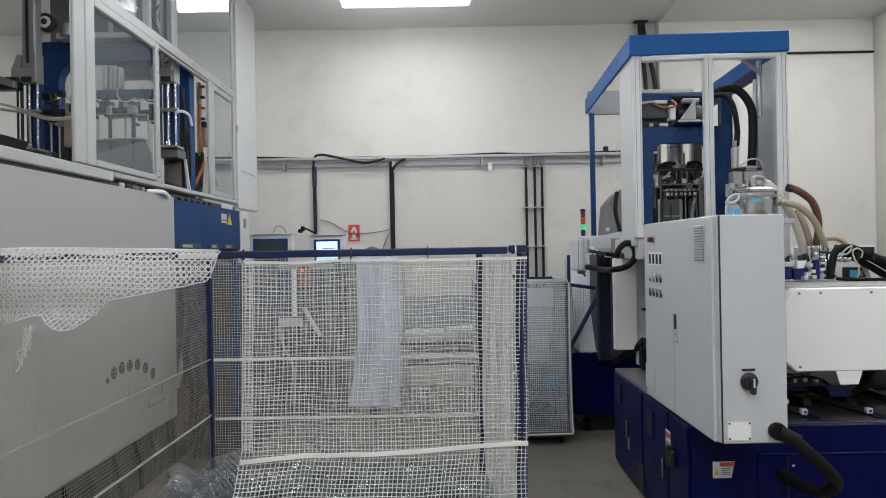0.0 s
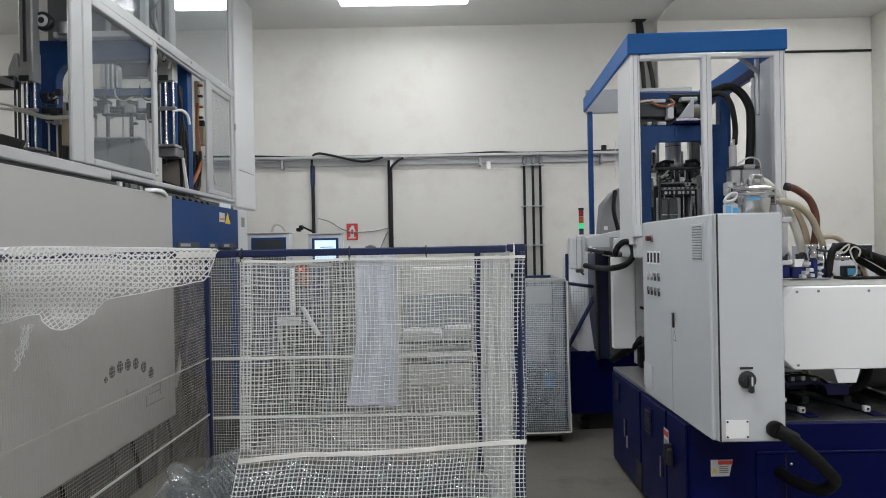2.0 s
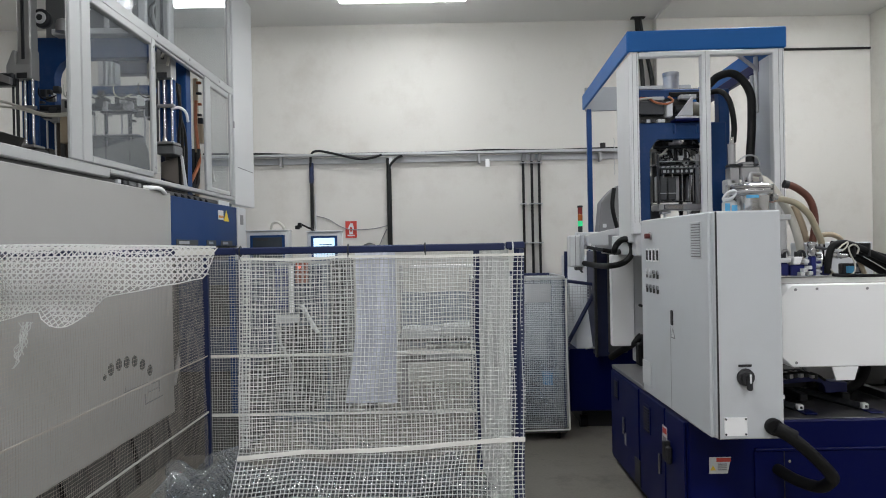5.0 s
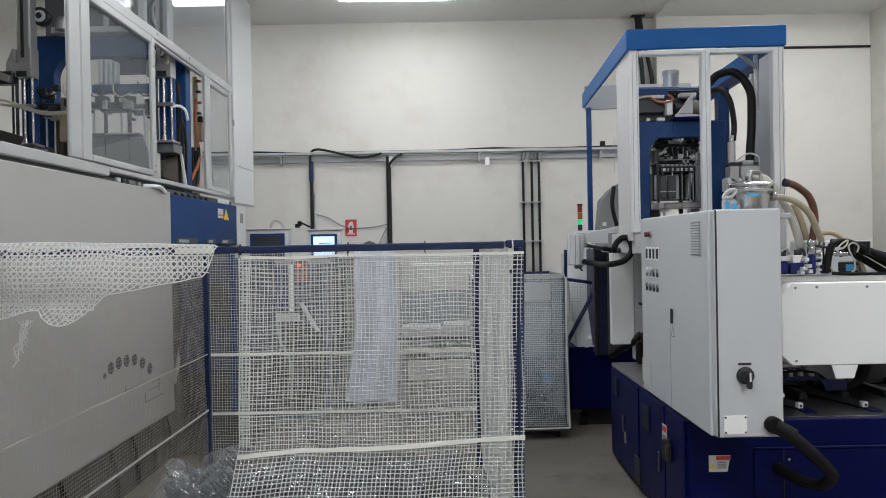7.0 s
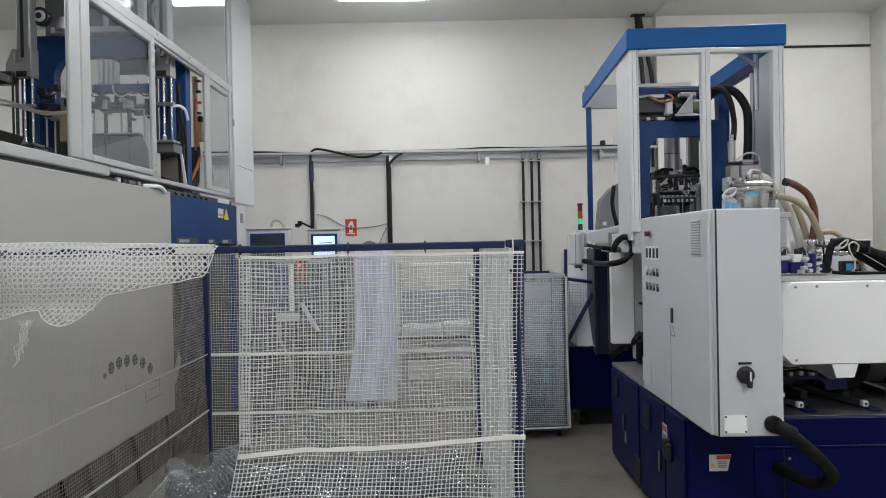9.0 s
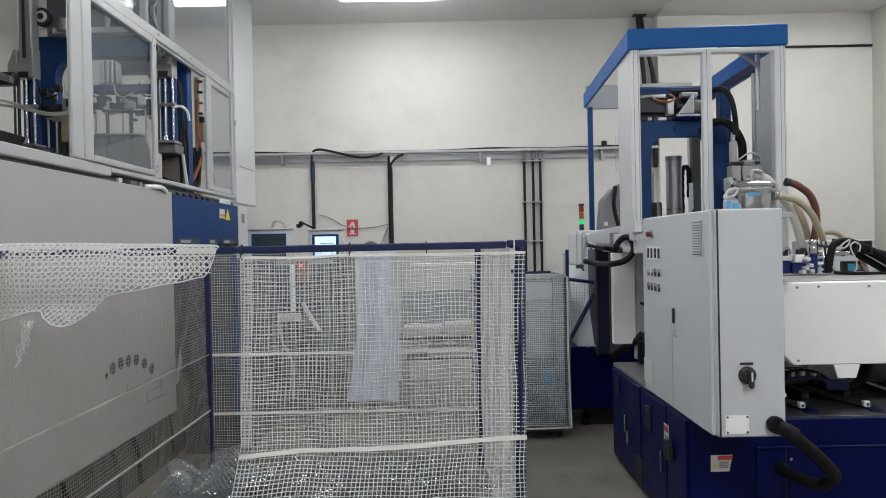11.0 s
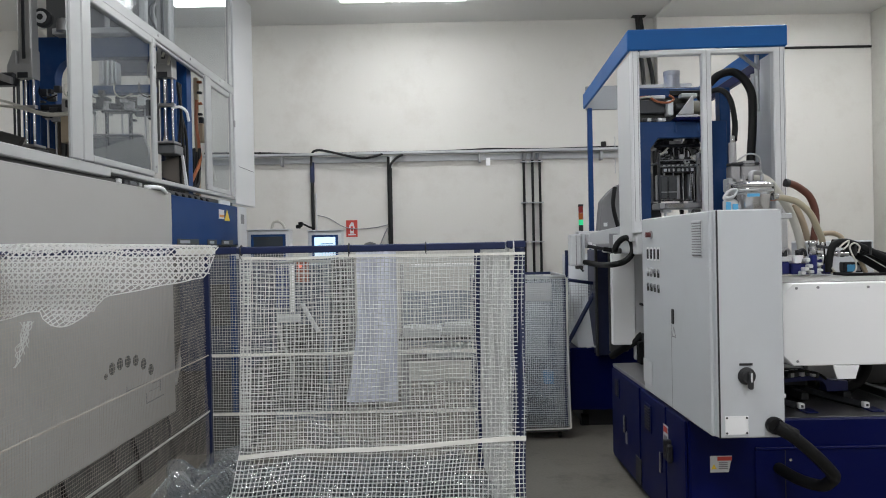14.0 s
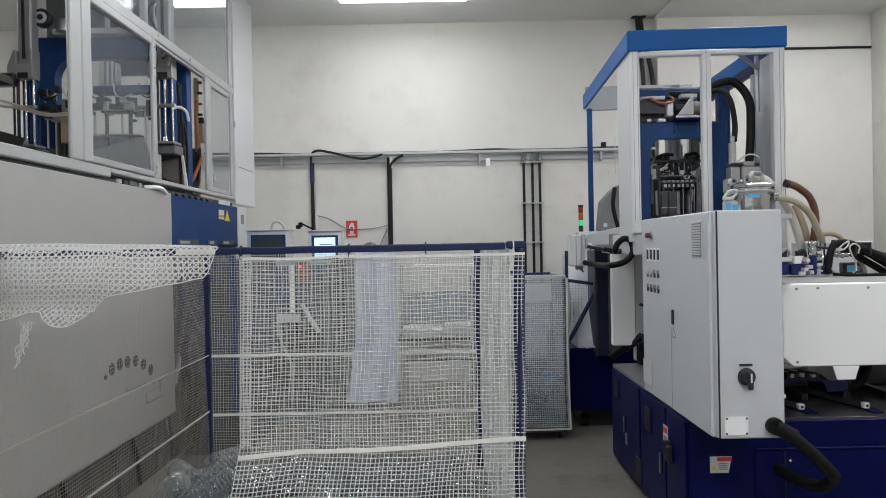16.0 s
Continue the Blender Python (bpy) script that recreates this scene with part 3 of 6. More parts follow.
    # far side and roof of the guard
    for y0, y1, z0, z1 in ((1.6, 7.0, 1.935, 1.99), (1.6, 7.0, 3.88, 3.95), (1.6, 1.7, 1.93, 3.95), (5.0, 5.08, 1.93, 3.95), (6.9, 7.0, 1.93, 3.95)):
        part("frame_bar", boxed(-3.6, -3.55, y0, y1, z0, z1, 0.006), LEFTALU, mc)
    for y0, y1, z0, z1 in ((3.80, 4.60, 2.03, 2.87), (5.78, 6.30, 2.03, 2.87), (3.70, 6.28, 2.99, 3.88)):
        p = part("pane", boxed(X - 0.03, X - 0.025, y0, y1, z0, z1, 0), GLASS, mc, "clear plastic pane")
        p.visible_shadow = False
    # cast portal
    PY = 5.4
    arch = [(-3.14, 1.93), (-2.985, 1.93), (-2.985, 2.87), (-2.972, 2.92), (-2.94, 2.97), (-2.88, 3.01), (-2.20, 3.01), (-2.12, 2.98), (-2.06, 2.9), (-2.045, 1.93), (-1.965, 1.93), (-1.965, 2.97), (-2.14, 3.03), (-2.14, 3.175), (-3.14, 3.175)]
    part("portal", prism(arch, PY, PY + 0.1, 0.004), MIDBLUE, mc, "blue painted cast portal")
    part("portal_back", boxed(-2.67, -2.2, PY + 0.1, PY + 0.2, 2.91, 3.06, 0.004), NAVY, mc)
    for xa, xb in ((-3.1, -2.64), (-2.60, -2.47), (-2.42, -2.25)):
        part("upper_housing", boxed(xa, xb, PY + 0.1, PY + 0.2, 3.16, 3.86, 0.006), IRON, mc, "dark grey iron housing")
    for k, yb in enumerate((5.3, 5.33, 5.36)):
        part("cable", hosed([(-1.985 + 0.012 * k, yb, 2.0), (-1.99 + 0.015 * k, yb, 2.35), (-1.975 - 0.01 * k, yb, 2.55), (-2.0, yb, 2.78)], 0.011, 8), BLACK, mc, smooth=True)
    part("portal_cap", boxed(-2.945, -2.16, PY - 0.1, PY, 3.165, 3.21, 0.004), PALE, mc)
    # stretching stations: a housing with a clamp on guide rods over a foot plate
    for x, y, z in ((-2.945, 5.0, 2.745), (-2.035, 5.2, 2.78)):
        part("housing", boxed(x - 0.055, x + 0.045, y - 0.05, y + 0.05, z + 0.08, 3.86, 0.01), CASTGREY, mc, "light grey cast cylinder housing")
        part("housing_slot", boxed(x - 0.02, x + 0.005, y - 0.056, y - 0.05, z + 0.14, 3.7, 0.003), DARK, mc)
        part("crosshead", prism([(x - 0.12, z), (x - 0.12, z + 0.09), (x - 0.075, z + 0.20), (x - 0.055, z + 0.20), (x - 0.055, z + 0.10), (x + 0.04, z + 0.10), (x + 0.04, z + 0.21), (x + 0.06, z + 0.21), (x + 0.06, z)], y - 0.07, y + 0.03, 0.003), CASTGREY, mc, "cast grey clamp")
        part("collar", boxed(x - 0.045, x + 0.03, y - 0.075, y - 0.07, z + 0.0, z + 0.04, 0.003), DARK, mc)
        for dx, r, m in ((-0.09, 0.008, DARK), (-0.06, 0.011, DARK), (-0.005, 0.010, STEEL), (0.05, 0.009, STEEL)):
            part("guide_rod", rods((x + dx, y - 0.04, z - 0.47), (x + dx, y - 0.04, z), r), m, mc)
        part("cylinder", rods((x + 0.022, y + 0.02, z - 0.47), (x + 0.022, y + 0.02, z), 0.034, 16), MIDBLUE, mc, "dark blue cylinder")
        part("cylinder", rods((x - 0.04, y + 0.02, z - 0.47), (x - 0.04, y + 0.02, z), 0.022, 16), MIDBLUE, mc)
        part("clamp_bar", boxed(x - 0.08, x + 0.075, y - 0.06, y - 0.03, z - 0.215, z - 0.19, 0.004), DULL, mc)
        part("nozzle", rods((x - 0.002, y - 0.05, z - 0.47), (x - 0.002, y - 0.05, z - 0.43), 0.022, 14, 0.012), STEEL, mc)
        part("foot_plate", boxed(x - 0.08, x + 0.075, y - 0.08, y + 0.06, z - 0.49, z - 0.47, 0.004), DULL, mc)
        part("pedestal", boxed(x - 0.075, x + 0.07, y + 0.12, y + 0.2, 1.93, z - 0.47, 0.006), SHADE, mc)
        part("pedestal_block", boxed(x - 0.07, x + 0.065, y - 0.05, y + 0.12, z - 0.56, z - 0.49, 0.006), IRON, mc)
    return mc


left_machine()


# ---- the smaller machine ----
TURN = Matrix.Translation((1.15, 4.19, 0)) @ Matrix.Rotation(radians(-3.0), 4, "Z") @ Matrix.Translation((-1.15, -4.19, 0))
MOVERS = {}


def right_machine():
    mc = thing("blowing_machine", (1.8, 4.4, 0), "navy, grey and white bottle blowing machine with a blue canopy", "machine")
    # base
    part("base", boxed(1.15, 3.0, 3.3, 4.79, 0.03, 0.643, 0.008), NAVY, mc, "navy painted machine base")
    part("base_top", boxed(1.15, 1.62, 3.99, 4.78, 0.643, 0.667, 0.003), DULL, mc, "bare steel base top")
    for y0, y1 in ((4.10, 4.76), (3.62, 4.07), (3.32, 3.60)):
        part("base_door", boxed(1.138, 1.15, y0, y1, 0.06, 0.635, 0.004), NAVY, mc)
    part("base_ledge", boxed(1.462, 3.0, 3.285, 3.3, 0.50, 0.512, 0.003), NAVY, mc)
    # control cabinet
    cab = part("control_cabinet", boxed(1.155, 1.445, 2.985, 3.99, 0.652, 1.628, 0.006), GREY, mc, "light grey electrical cabinet")
    part("cabinet_door", boxed(1.14, 1.155, 2.985, 3.985, 0.655, 1.625, 0.005), GREY, cab)
    part("cabinet_front", boxed(1.16, 1.445, 2.962, 2.985, 0.652, 1.628, 0.006), GREY, cab)
    # guard frame
    z0, z1 = 1.45, 2.645
    w, L = 0.907, 1.785
    x0, y0 = 1.15, 4.19
    def bar(xa, xb, ya, yb, za, zb, m=ALU, name="frame_bar"):
        part(name, boxed(xa, xb, ya, yb, za, zb, 0.006), m, mc, "", TURN)
    bar(x0, x0 + 0.05, y0, y0 + 0.05, 1.55, z1)
    bar(x0 + 0.42, x0 + 0.475, y0, y0 + 0.05, 1.6, z1)
    bar(x0 + w - 0.068, x0 + w, y0, y0 + 0.06, 1.3, z1)
    bar(x0 + 0.05, x0 + w - 0.05, y0, y0 + 0.05, z1 - 0.03, z1)
    bar(x0 + 0.05, x0 + w, y0, y0 + 0.05, 1.56, 1.6)
    for gx in (0.012, 0.038, 0.4445, w - 0.034, w - 0.012):
        bar(x0 + gx, x0 + gx + 0.0025, y0 - 0.0015, y0 + 0.002, 1.62, z1 - 0.005, GREYINK, "profile_groove")
    bar(x0, x0 + 0.03, y0 + 0.05, y0 + 0.42, 1.5, z1, PALE, "side_panel")
    bar(x0 + 0.01, x0 + 0.05, y0 + L - 0.05, y0 + L, 0.66, z1, MIDBLUE, "rear_post")
    bar(x0 + w - 0.06, x0 + w - 0.02, y0 + L - 0.05, y0 + L, 0.66, z1, GALV, "rear_post")
    bar(x0 + w - 0.03, x0 + w - 0.002, y0 + 0.06, y0 + 0.42, 1.3, z1, GREY, "side_panel")
    bar(x0 + w - 0.045, x0 + w - 0.03, y0 + 0.38, y0 + 0.42, 1.3, z1, GALV, "inner_post")
    # canopy: a blue band on three sides
    bar(x0 - 0.02, x0 + w + 0.01, y0 - 0.015, y0 + 0.0, z1, z1 + 0.125, BLUE, "canopy_front")
    bar(x0 - 0.02, x0 - 0.0, y0 + 0.0, y0 + L, z1, z1 + 0.125, BLUE, "canopy_side")
    bar(x0 + w - 0.01, x0 + w + 0.01, y0 + 0.0, y0 + L, z1, z1 + 0.125, BLUE, "canopy_side")
    # back band in a darkened grey: its shade is put into the colour
    bar(x0, x0 + w - 0.01, y0 + L - 0.02, y0 + L, z1 - 0.015, z1 + 0.19, surface("shaded_back_sheet", (0.27, 0.28, 0.29), 0.5, vary=0.1), "canopy_back")
    # channel in navy, not canopy blue: shade of the inner face set by colour
    bar(x0 + w - 0.05, x0 + w - 0.012, y0 + 0.3, y0 + L, z1 - 0.07, z1 - 0.002, NAVY, "canopy_channel")
    bar(x0 + w - 0.2, x0 + w - 0.012, y0 + 0.02, y0 + 0.55, z1 + 0.10, z1 + 0.115, NAVY, "roof_strip")
    # platform under the frame
    bar(x0 + 0.02, x0 + w, y0 + 0.02, y0 + L, 1.42, 1.55, PALE, "platform")
    # portal
    P = 4.5
    arch = [(1.272, 1.56), (1.350, 1.56), (1.355, 2.10), (1.405, 2.165), (1.68, 2.165), (1.71, 2.11), (1.71, 1.56), (1.85, 1.56), (1.85, 2.272), (1.281, 2.272)]
    part("portal", prism(arch, P, P + 0.05, 0.004), MIDBLUE, mc, "blue painted cast portal")
    part("portal_web", boxed(1.29, 1.34, P + 0.05, P + 0.3, 1.56, 2.25, 0.004), MIDBLUE, mc)
    part("portal_web", boxed(1.79, 1.84, P + 0.05, P + 0.3, 1.56, 2.25, 0.004), MIDBLUE, mc)
    part("portal_rib", boxed(1.505, 1.52, P - 0.012, P, 2.20, 2.262, 0.003), MIDBLUE, mc)
    part("portal_rib", boxed(1.655, 1.67, P - 0.012, P, 2.20, 2.262, 0.003), MIDBLUE, mc)
    part("cross_beam", boxed(1.285, 1.70, P + 0.03, P + 0.10, 2.435, 2.495, 0.006), MIDBLUE, mc, "blue cross beam")
    part("cross_beam", boxed(1.49, 1.72, P + 0.02, P + 0.03, 2.44, 2.475, 0.006), BLACK, mc)
    part("blue_column", boxed(1.83, 1.90, P + 0.06, P + 0.14, 1.56, 2.50, 0.006), MIDBLUE, mc)
    part("drive_beam", boxed(1.286, 1.455, P, P + 0.08, 2.325, 2.415, 0.006), DARK, mc, "dark steel drive beam")
    part("drive_beam", boxed(1.286, 1.62, P + 0.05, P + 0.09, 2.28, 2.435, 0.004), SHADE, mc)
    part("pad", boxed(1.459, 1.497, P - 0.03, P + 0.04, 2.308, 2.403, 0.004), PALE, mc)
    part("gusset", prism([(1.518, 2.308), (1.619, 2.308), (1.619, 2.428), (1.612, 2.428)], P - 0.05, P - 0.035, 0.002), PALE, mc, "light grey triangular gusset")
    part("motor", rods((1.60, P + 0.01, 2.358), (1.72, P + 0.01, 2.358), 0.047, 20), surface("olive_grey_motor", (0.2, 0.19, 0.15), 0.5), mc, "olive-grey motor")
    part("motor_coupling", rods((1.52, P + 0.01, 2.358), (1.60, P + 0.01, 2.358), 0.03, 16), DARK, mc)
    part("strip", boxed(1.365, 1.452, P - 0.01, P + 0.03, 2.417, 2.44, 0.003), GALV, mc)
    part("strip", boxed(1.548, 1.651, P - 0.03, P + 0.03, 2.42, 2.446, 0.003), GALV, mc)
    part("flange", boxed(1.503, 1.70, P - 0.06, P + 0.04, 2.272, 2.292, 0.004), NAVY, mc)
    part("flange_edge", boxed(1.50, 1.64, P - 0.065, P - 0.06, 2.288, 2.302, 0.002), PALE, mc)
    for x, m in ((1.32, DARK), (1.345, PALE), (1.375, DARK), (1.415, PALE), (1.44, PALE)):
        part("bolt_block", boxed(x - 0.012, x + 0.014, P - 0.01, P + 0.03, 2.273, 2.294, 0.003), m, mc)
    part("cable", hosed([(1.286, P - 0.02, 2.427), (1.341, P - 0.02, 2.429), (1.375, P - 0.02, 2.408), (1.407, P - 0.03, 2.392), (1.456, P - 0.04, 2.386), (1.495, P - 0.03, 2.402), (1.497, P - 0.02, 2.42), (1.48, P, 2.44)], 0.007, 8), COPPER, mc, "orange cable", smooth=True)
    part("cable", hosed([(1.286, P - 0.025, 2.42), (1.33, P - 0.025, 2.426), (1.37, P - 0.02, 2.43)], 0.007, 8), MILKY, mc, smooth=True)
    part("top_plate", boxed(1.29, 1.80, P + 0.1, P + 0.4, 2.505, 2.515, 0.003), DARK, mc)
    # parts standing behind the head
    part("bay_box", boxed(1.43, 1.515, 4.98, 5.1, 1.76, 1.985, 0.006), DULL, mc, "grey steel box")
    part("bay_box", boxed(1.40, 1.56, 4.95, 5.0, 1.56, 1.77, 0.006), DARK, mc)
    part("bay_post", boxed(1.455, 1.472, 5.0, 5.03, 1.9, 2.25, 0.003), DARK, mc)
    part("bay_post", boxed(1.77, 1.83, 4.92, 4.98, 1.56, 2.25, 0.006), SHADE, mc)
    part("cable_chain", hosed([(1.71, 4.97, 1.6), (1.71, 4.97, 1.85), (1.715, 4.97, 1.985), (1.735, 4.97, 2.02), (1.757, 4.97, 1.99), (1.757, 4.97, 1.80)], 0.016, 6, 6, 0.002), BLACK, mc, "black cable chain")
    part("bay_flap", prism([(1.735, 1.68), (1.765, 1.72), (1.765, 1.9), (1.74, 1.9)], 4.9, 4.91), PALE, mc)
    # lift head, drawn at the top of its stroke
    UP = 4.72
    head = part("lift_head", boxed(1.432, 1.745, UP - 0.04, UP + 0.14, 2.128, 2.150, 0.004), DARK, mc, "dark steel lifting plate with grippers")
    part("cylinder", rods((1.60, UP + 0.09, 2.15), (1.60, UP + 0.09, 2.665), 0.053, 28), BRUSHED, head, "polished steel cylinder")
    part("yoke", boxed(1.45, 1.76, UP + 0.10, UP + 0.14, 2.15, 2.178, 0.003), DARK, head)
    part("cylinder_band", lathe([(0.0545, 2.30), (0.0545, 2.304)], 28, (1.60, UP + 0.09, 0)), DARK, head)
    part("cylinder_cap", lathe([(0.0545, 2.637), (0.0555, 2.64), (0.0555, 2.667), (0.03, 2.669)], 28, (1.60, UP + 0.09, 0)), DULL, head)
    part("cylinder_foot", lathe([(0.062, 2.15), (0.062, 2.18), (0.055, 2.185)], 24, (1.60, UP + 0.09, 0)), DULL, head)
    part("guide_column", rods((1.66, UP + 0.12, 2.15), (1.66, UP + 0.12, 2.27), 0.02, 14), DULL, head)
    part("guide_column", rods((1.50, UP + 0.12, 2.15), (1.50, UP + 0.12, 2.35), 0.012, 14), DULL, head)
    part("comb_plate", boxed(1.50, 1.68, UP - 0.06, UP - 0.04, 2.045, 2.06, 0.003), DARK, head)
    for k in range(7):
        part("comb_tooth", boxed(1.535 + k * 0.018, 1.542 + k * 0.018, UP - 0.06, UP - 0.045, 2.06, 2.125, 0.001), DULL if k % 2 else DARK, head)
    part("clamp_rail", boxed(1.455, 1.72, UP - 0.10, UP - 0.05, 1.992, 2.006, 0.003), GALV, head, "grey clamp rail")
    part("holed_bar", boxed(1.47, 1.68, UP - 0.095, UP - 0.07, 1.955, 1.985, 0.003), DARK, head)
    for k, wd in enumerate((0.02, 0.012, 0.012, 0.02, 0.012, 0.014, 0.02)):
        x = 1.475 + k * 0.03
        part("jaw", boxed(x, x + wd, UP - 0.10, UP - 0.095, 1.96, 1.98, 0.002), PALE if k % 2 == 0 else GALV, head)
    part("cross_plate", boxed(1.45, 1.735, UP - 0.06, UP + 0.1, 2.02, 2.032, 0.003), DARK, head)
    part("upper_block", boxed(1.49, 1.66, UP - 0.02, UP + 0.12, 2.035, 2.126, 0.004), INK, head)
    for x0, x1, m in ((1.452, 1.565, DULL), (1.572, 1.606, GALV), (1.615, 1.63, DARK), (1.655, 1.68, DULL), (1.70, 1.735, SHADE)):
        part("mould_plate", boxed(x0, x1, UP - 0.03, UP + 0.02, 1.778, 1.945, 0.004), m, head)
    part("mould_back", boxed(1.445, 1.735, UP + 0.03, UP + 0.05, 1.77, 2.02, 0.004), SHADE, head)
    for x in (1.487, 1.55, 1.615, 1.667, 1.69):
        part("guide_rod", rods((x, UP - 0.06, 1.77), (x, UP - 0.06, 2.0), 0.006), STEEL, head)
    for xa, xb in ((1.458, 1.505), (1.511, 1.566)):
        part("mould_face", boxed(xa, xb, UP - 0.085, UP - 0.07, 1.78, 1.93, 0.004), SMOKED, head, "smoky grey mould face")
    part("mould_seam", boxed(1.458, 1.566, UP - 0.088, UP - 0.085, 1.822, 1.828, 0.001), GALV, head)
    part("white_flap", prism([(1.655, 1.79), (1.675, 1.83), (1.69, 1.95), (1.668, 1.945), (1.66, 1.87)], UP - 0.05, UP - 0.045), PALE, head, "white plastic flap")
    for xa, xb, m in ((1.436, 1.45, DARK), (1.692, 1.712, DULL), (1.722, 1.75, SHADE), (1.753, 1.768, DULL)):
        part("frame_post", boxed(xa, xb, UP - 0.11, UP - 0.085, 1.752, 2.08, 0.003), m, head)
    part("bottom_bar", boxed(1.436, 1.768, UP - 0.11, UP + 0.05, 1.712, 1.752, 0.005), DULL, head)
    part("bottom_bar", boxed(1.475, 1.60, UP - 0.114, UP - 0.11, 1.718, 1.746, 0.003), STEEL, head, "bright steel block")
    part("under_block", boxed(1.47, 1.53, UP - 0.08, UP - 0.02, 1.69, 1.71, 0.003), PALE, head)
    part("under_block", boxed(1.49, 1.505, UP - 0.06, UP - 0.04, 1.66, 1.735, 0.003), PALE, head)
    rng = random.Random(3)
    for k in range(40):
        x, z = 1.445 + rng.random() * 0.28, 2.012 + rng.random() * 0.11
        if 1.53 < x < 1.66 and z > 2.06:
            continue
        s = 0.006 + rng.random() * 0.014
        m = (INK, DARK, DARK, DULL, PALE, DARK)[rng.randrange(6)]
        if rng.random() < 0.5:
            part("fitting", boxed(x - s, x + s, UP - 0.06 - rng.random() * 0.03, UP - 0.04, z - s * 0.5, z + s * 0.5, 0.002), m, head)
        else:
            part("fitting", rods((x, UP - 0.08, z), (x, UP - 0.03, z), s * 0.55, 8), m, head)
    for pts in (((1.45, 2.07), (1.48, 2.09), (1.51, 2.12)), ((1.69, 2.05), (1.715, 2.08), (1.735, 2.10)), ((1.66, 2.06), (1.69, 2.03), (1.72, 2.05))):
        part("air_line", hosed([(x, UP - 0.085, z) for x, z in pts], 0.007, 8), MILKY, head, smooth=True)
    for k in range(5):
        x = 1.45 + k * 0.058
        part("air_line", hosed([(x, UP - 0.05, 2.12), (x + 0.03, UP - 0.07, 2.10), (x + 0.04, UP - 0.07, 2.05), (x + 0.01, UP - 0.06, 2.02)], 0.004, 6), BLACK, head, smooth=True)
    part("cross_bar", boxed(1.45, 1.72, UP - 0.115, UP - 0.1, 2.03, 2.037, 0.002), DULL, head)
    for k in range(9):
        part("bolt", rods((1.46 + k * 0.03, UP - 0.118, 1.999), (1.46 + k * 0.03, UP - 0.1, 1.999), 0.005, 6), DARK, head)
    part("clamp_lever", boxed(1.575, 1.605, UP - 0.12, UP - 0.1, 2.04, 2.07, 0.004), PALE, head)
    for x0, x1, z in ((1.445, 1.50, 2.178), (1.505, 1.54, 2.19), (1.66, 1.70, 2.186), (1.705, 1.742, 2.172)):
        part("top_fitting", boxed(x0, x1, UP - 0.03, UP + 0.06, 2.15, z, 0.005), INK, head)
    for pts in (((1.45, 2.165), (1.50, 2.185), (1.56, 2.18)), ((1.64, 2.18), (1.70, 2.19), (1.735, 2.16))):
        part("top_hose", hosed([(x, UP - 0.04, z) for x, z in pts], 0.011, 8), BLACK, head, smooth=True)
    MOVERS["head"] = head
    # black hose loop that rolls with the head, drawn at the top of its stroke
    lead = part("hose_loop", hosed([(1.70, 4.39, 2.485), (1.745, 4.36, 2.53), (1.825, 4.35, 2.547), (1.892, 4.34, 2.50), (1.935, 4.33, 2.41), (1.941, 4.33, 2.30), (1.932, 4.32, 2.16), (1.912, 4.30, 2.02), (1.897, 4.28, 1.88), (1.88, 4.26, 1.72)], 0.025, 12, 8), BLACK, mc, "black rubber hose loop", smooth=True)
    MOVERS["loop"] = lead
    # white sheet-metal guard
    guard = [(1.605, 1.235), (1.655, 1.285), (2.7, 1.285), (2.7, 0.893), (1.655, 0.893), (1.605, 0.94)]
    part("guard_box", prism(guard, 3.3, 3.75, 0.004), WHITE, mc, "white sheet-metal guard")
    return mc


right_machine()


# ---- details of the large machine ----
def disc(x, y, z, r, thick, axis, n=14):
    a = Vector((x, y, z))
    d = {"x": Vector((thick, 0, 0)), "y": Vector((0, thick, 0)), "z": Vector((0, 0, thick))}[axis]
    return rods(a, a + d, r, n)


SLATEDARK = surface("navy_back_plate", (0.007, 0.014, 0.05), 0.5, vary=0.4, scale=6, bump=0.1)
BROWN = surface("brown_grey_casing", (0.13, 0.105, 0.085), 0.5, vary=0.25, scale=7, bump=0.1)
CHUTE = surface("grey_sheet_chute", (0.22, 0.22, 0.215), 0.45, vary=0.15)


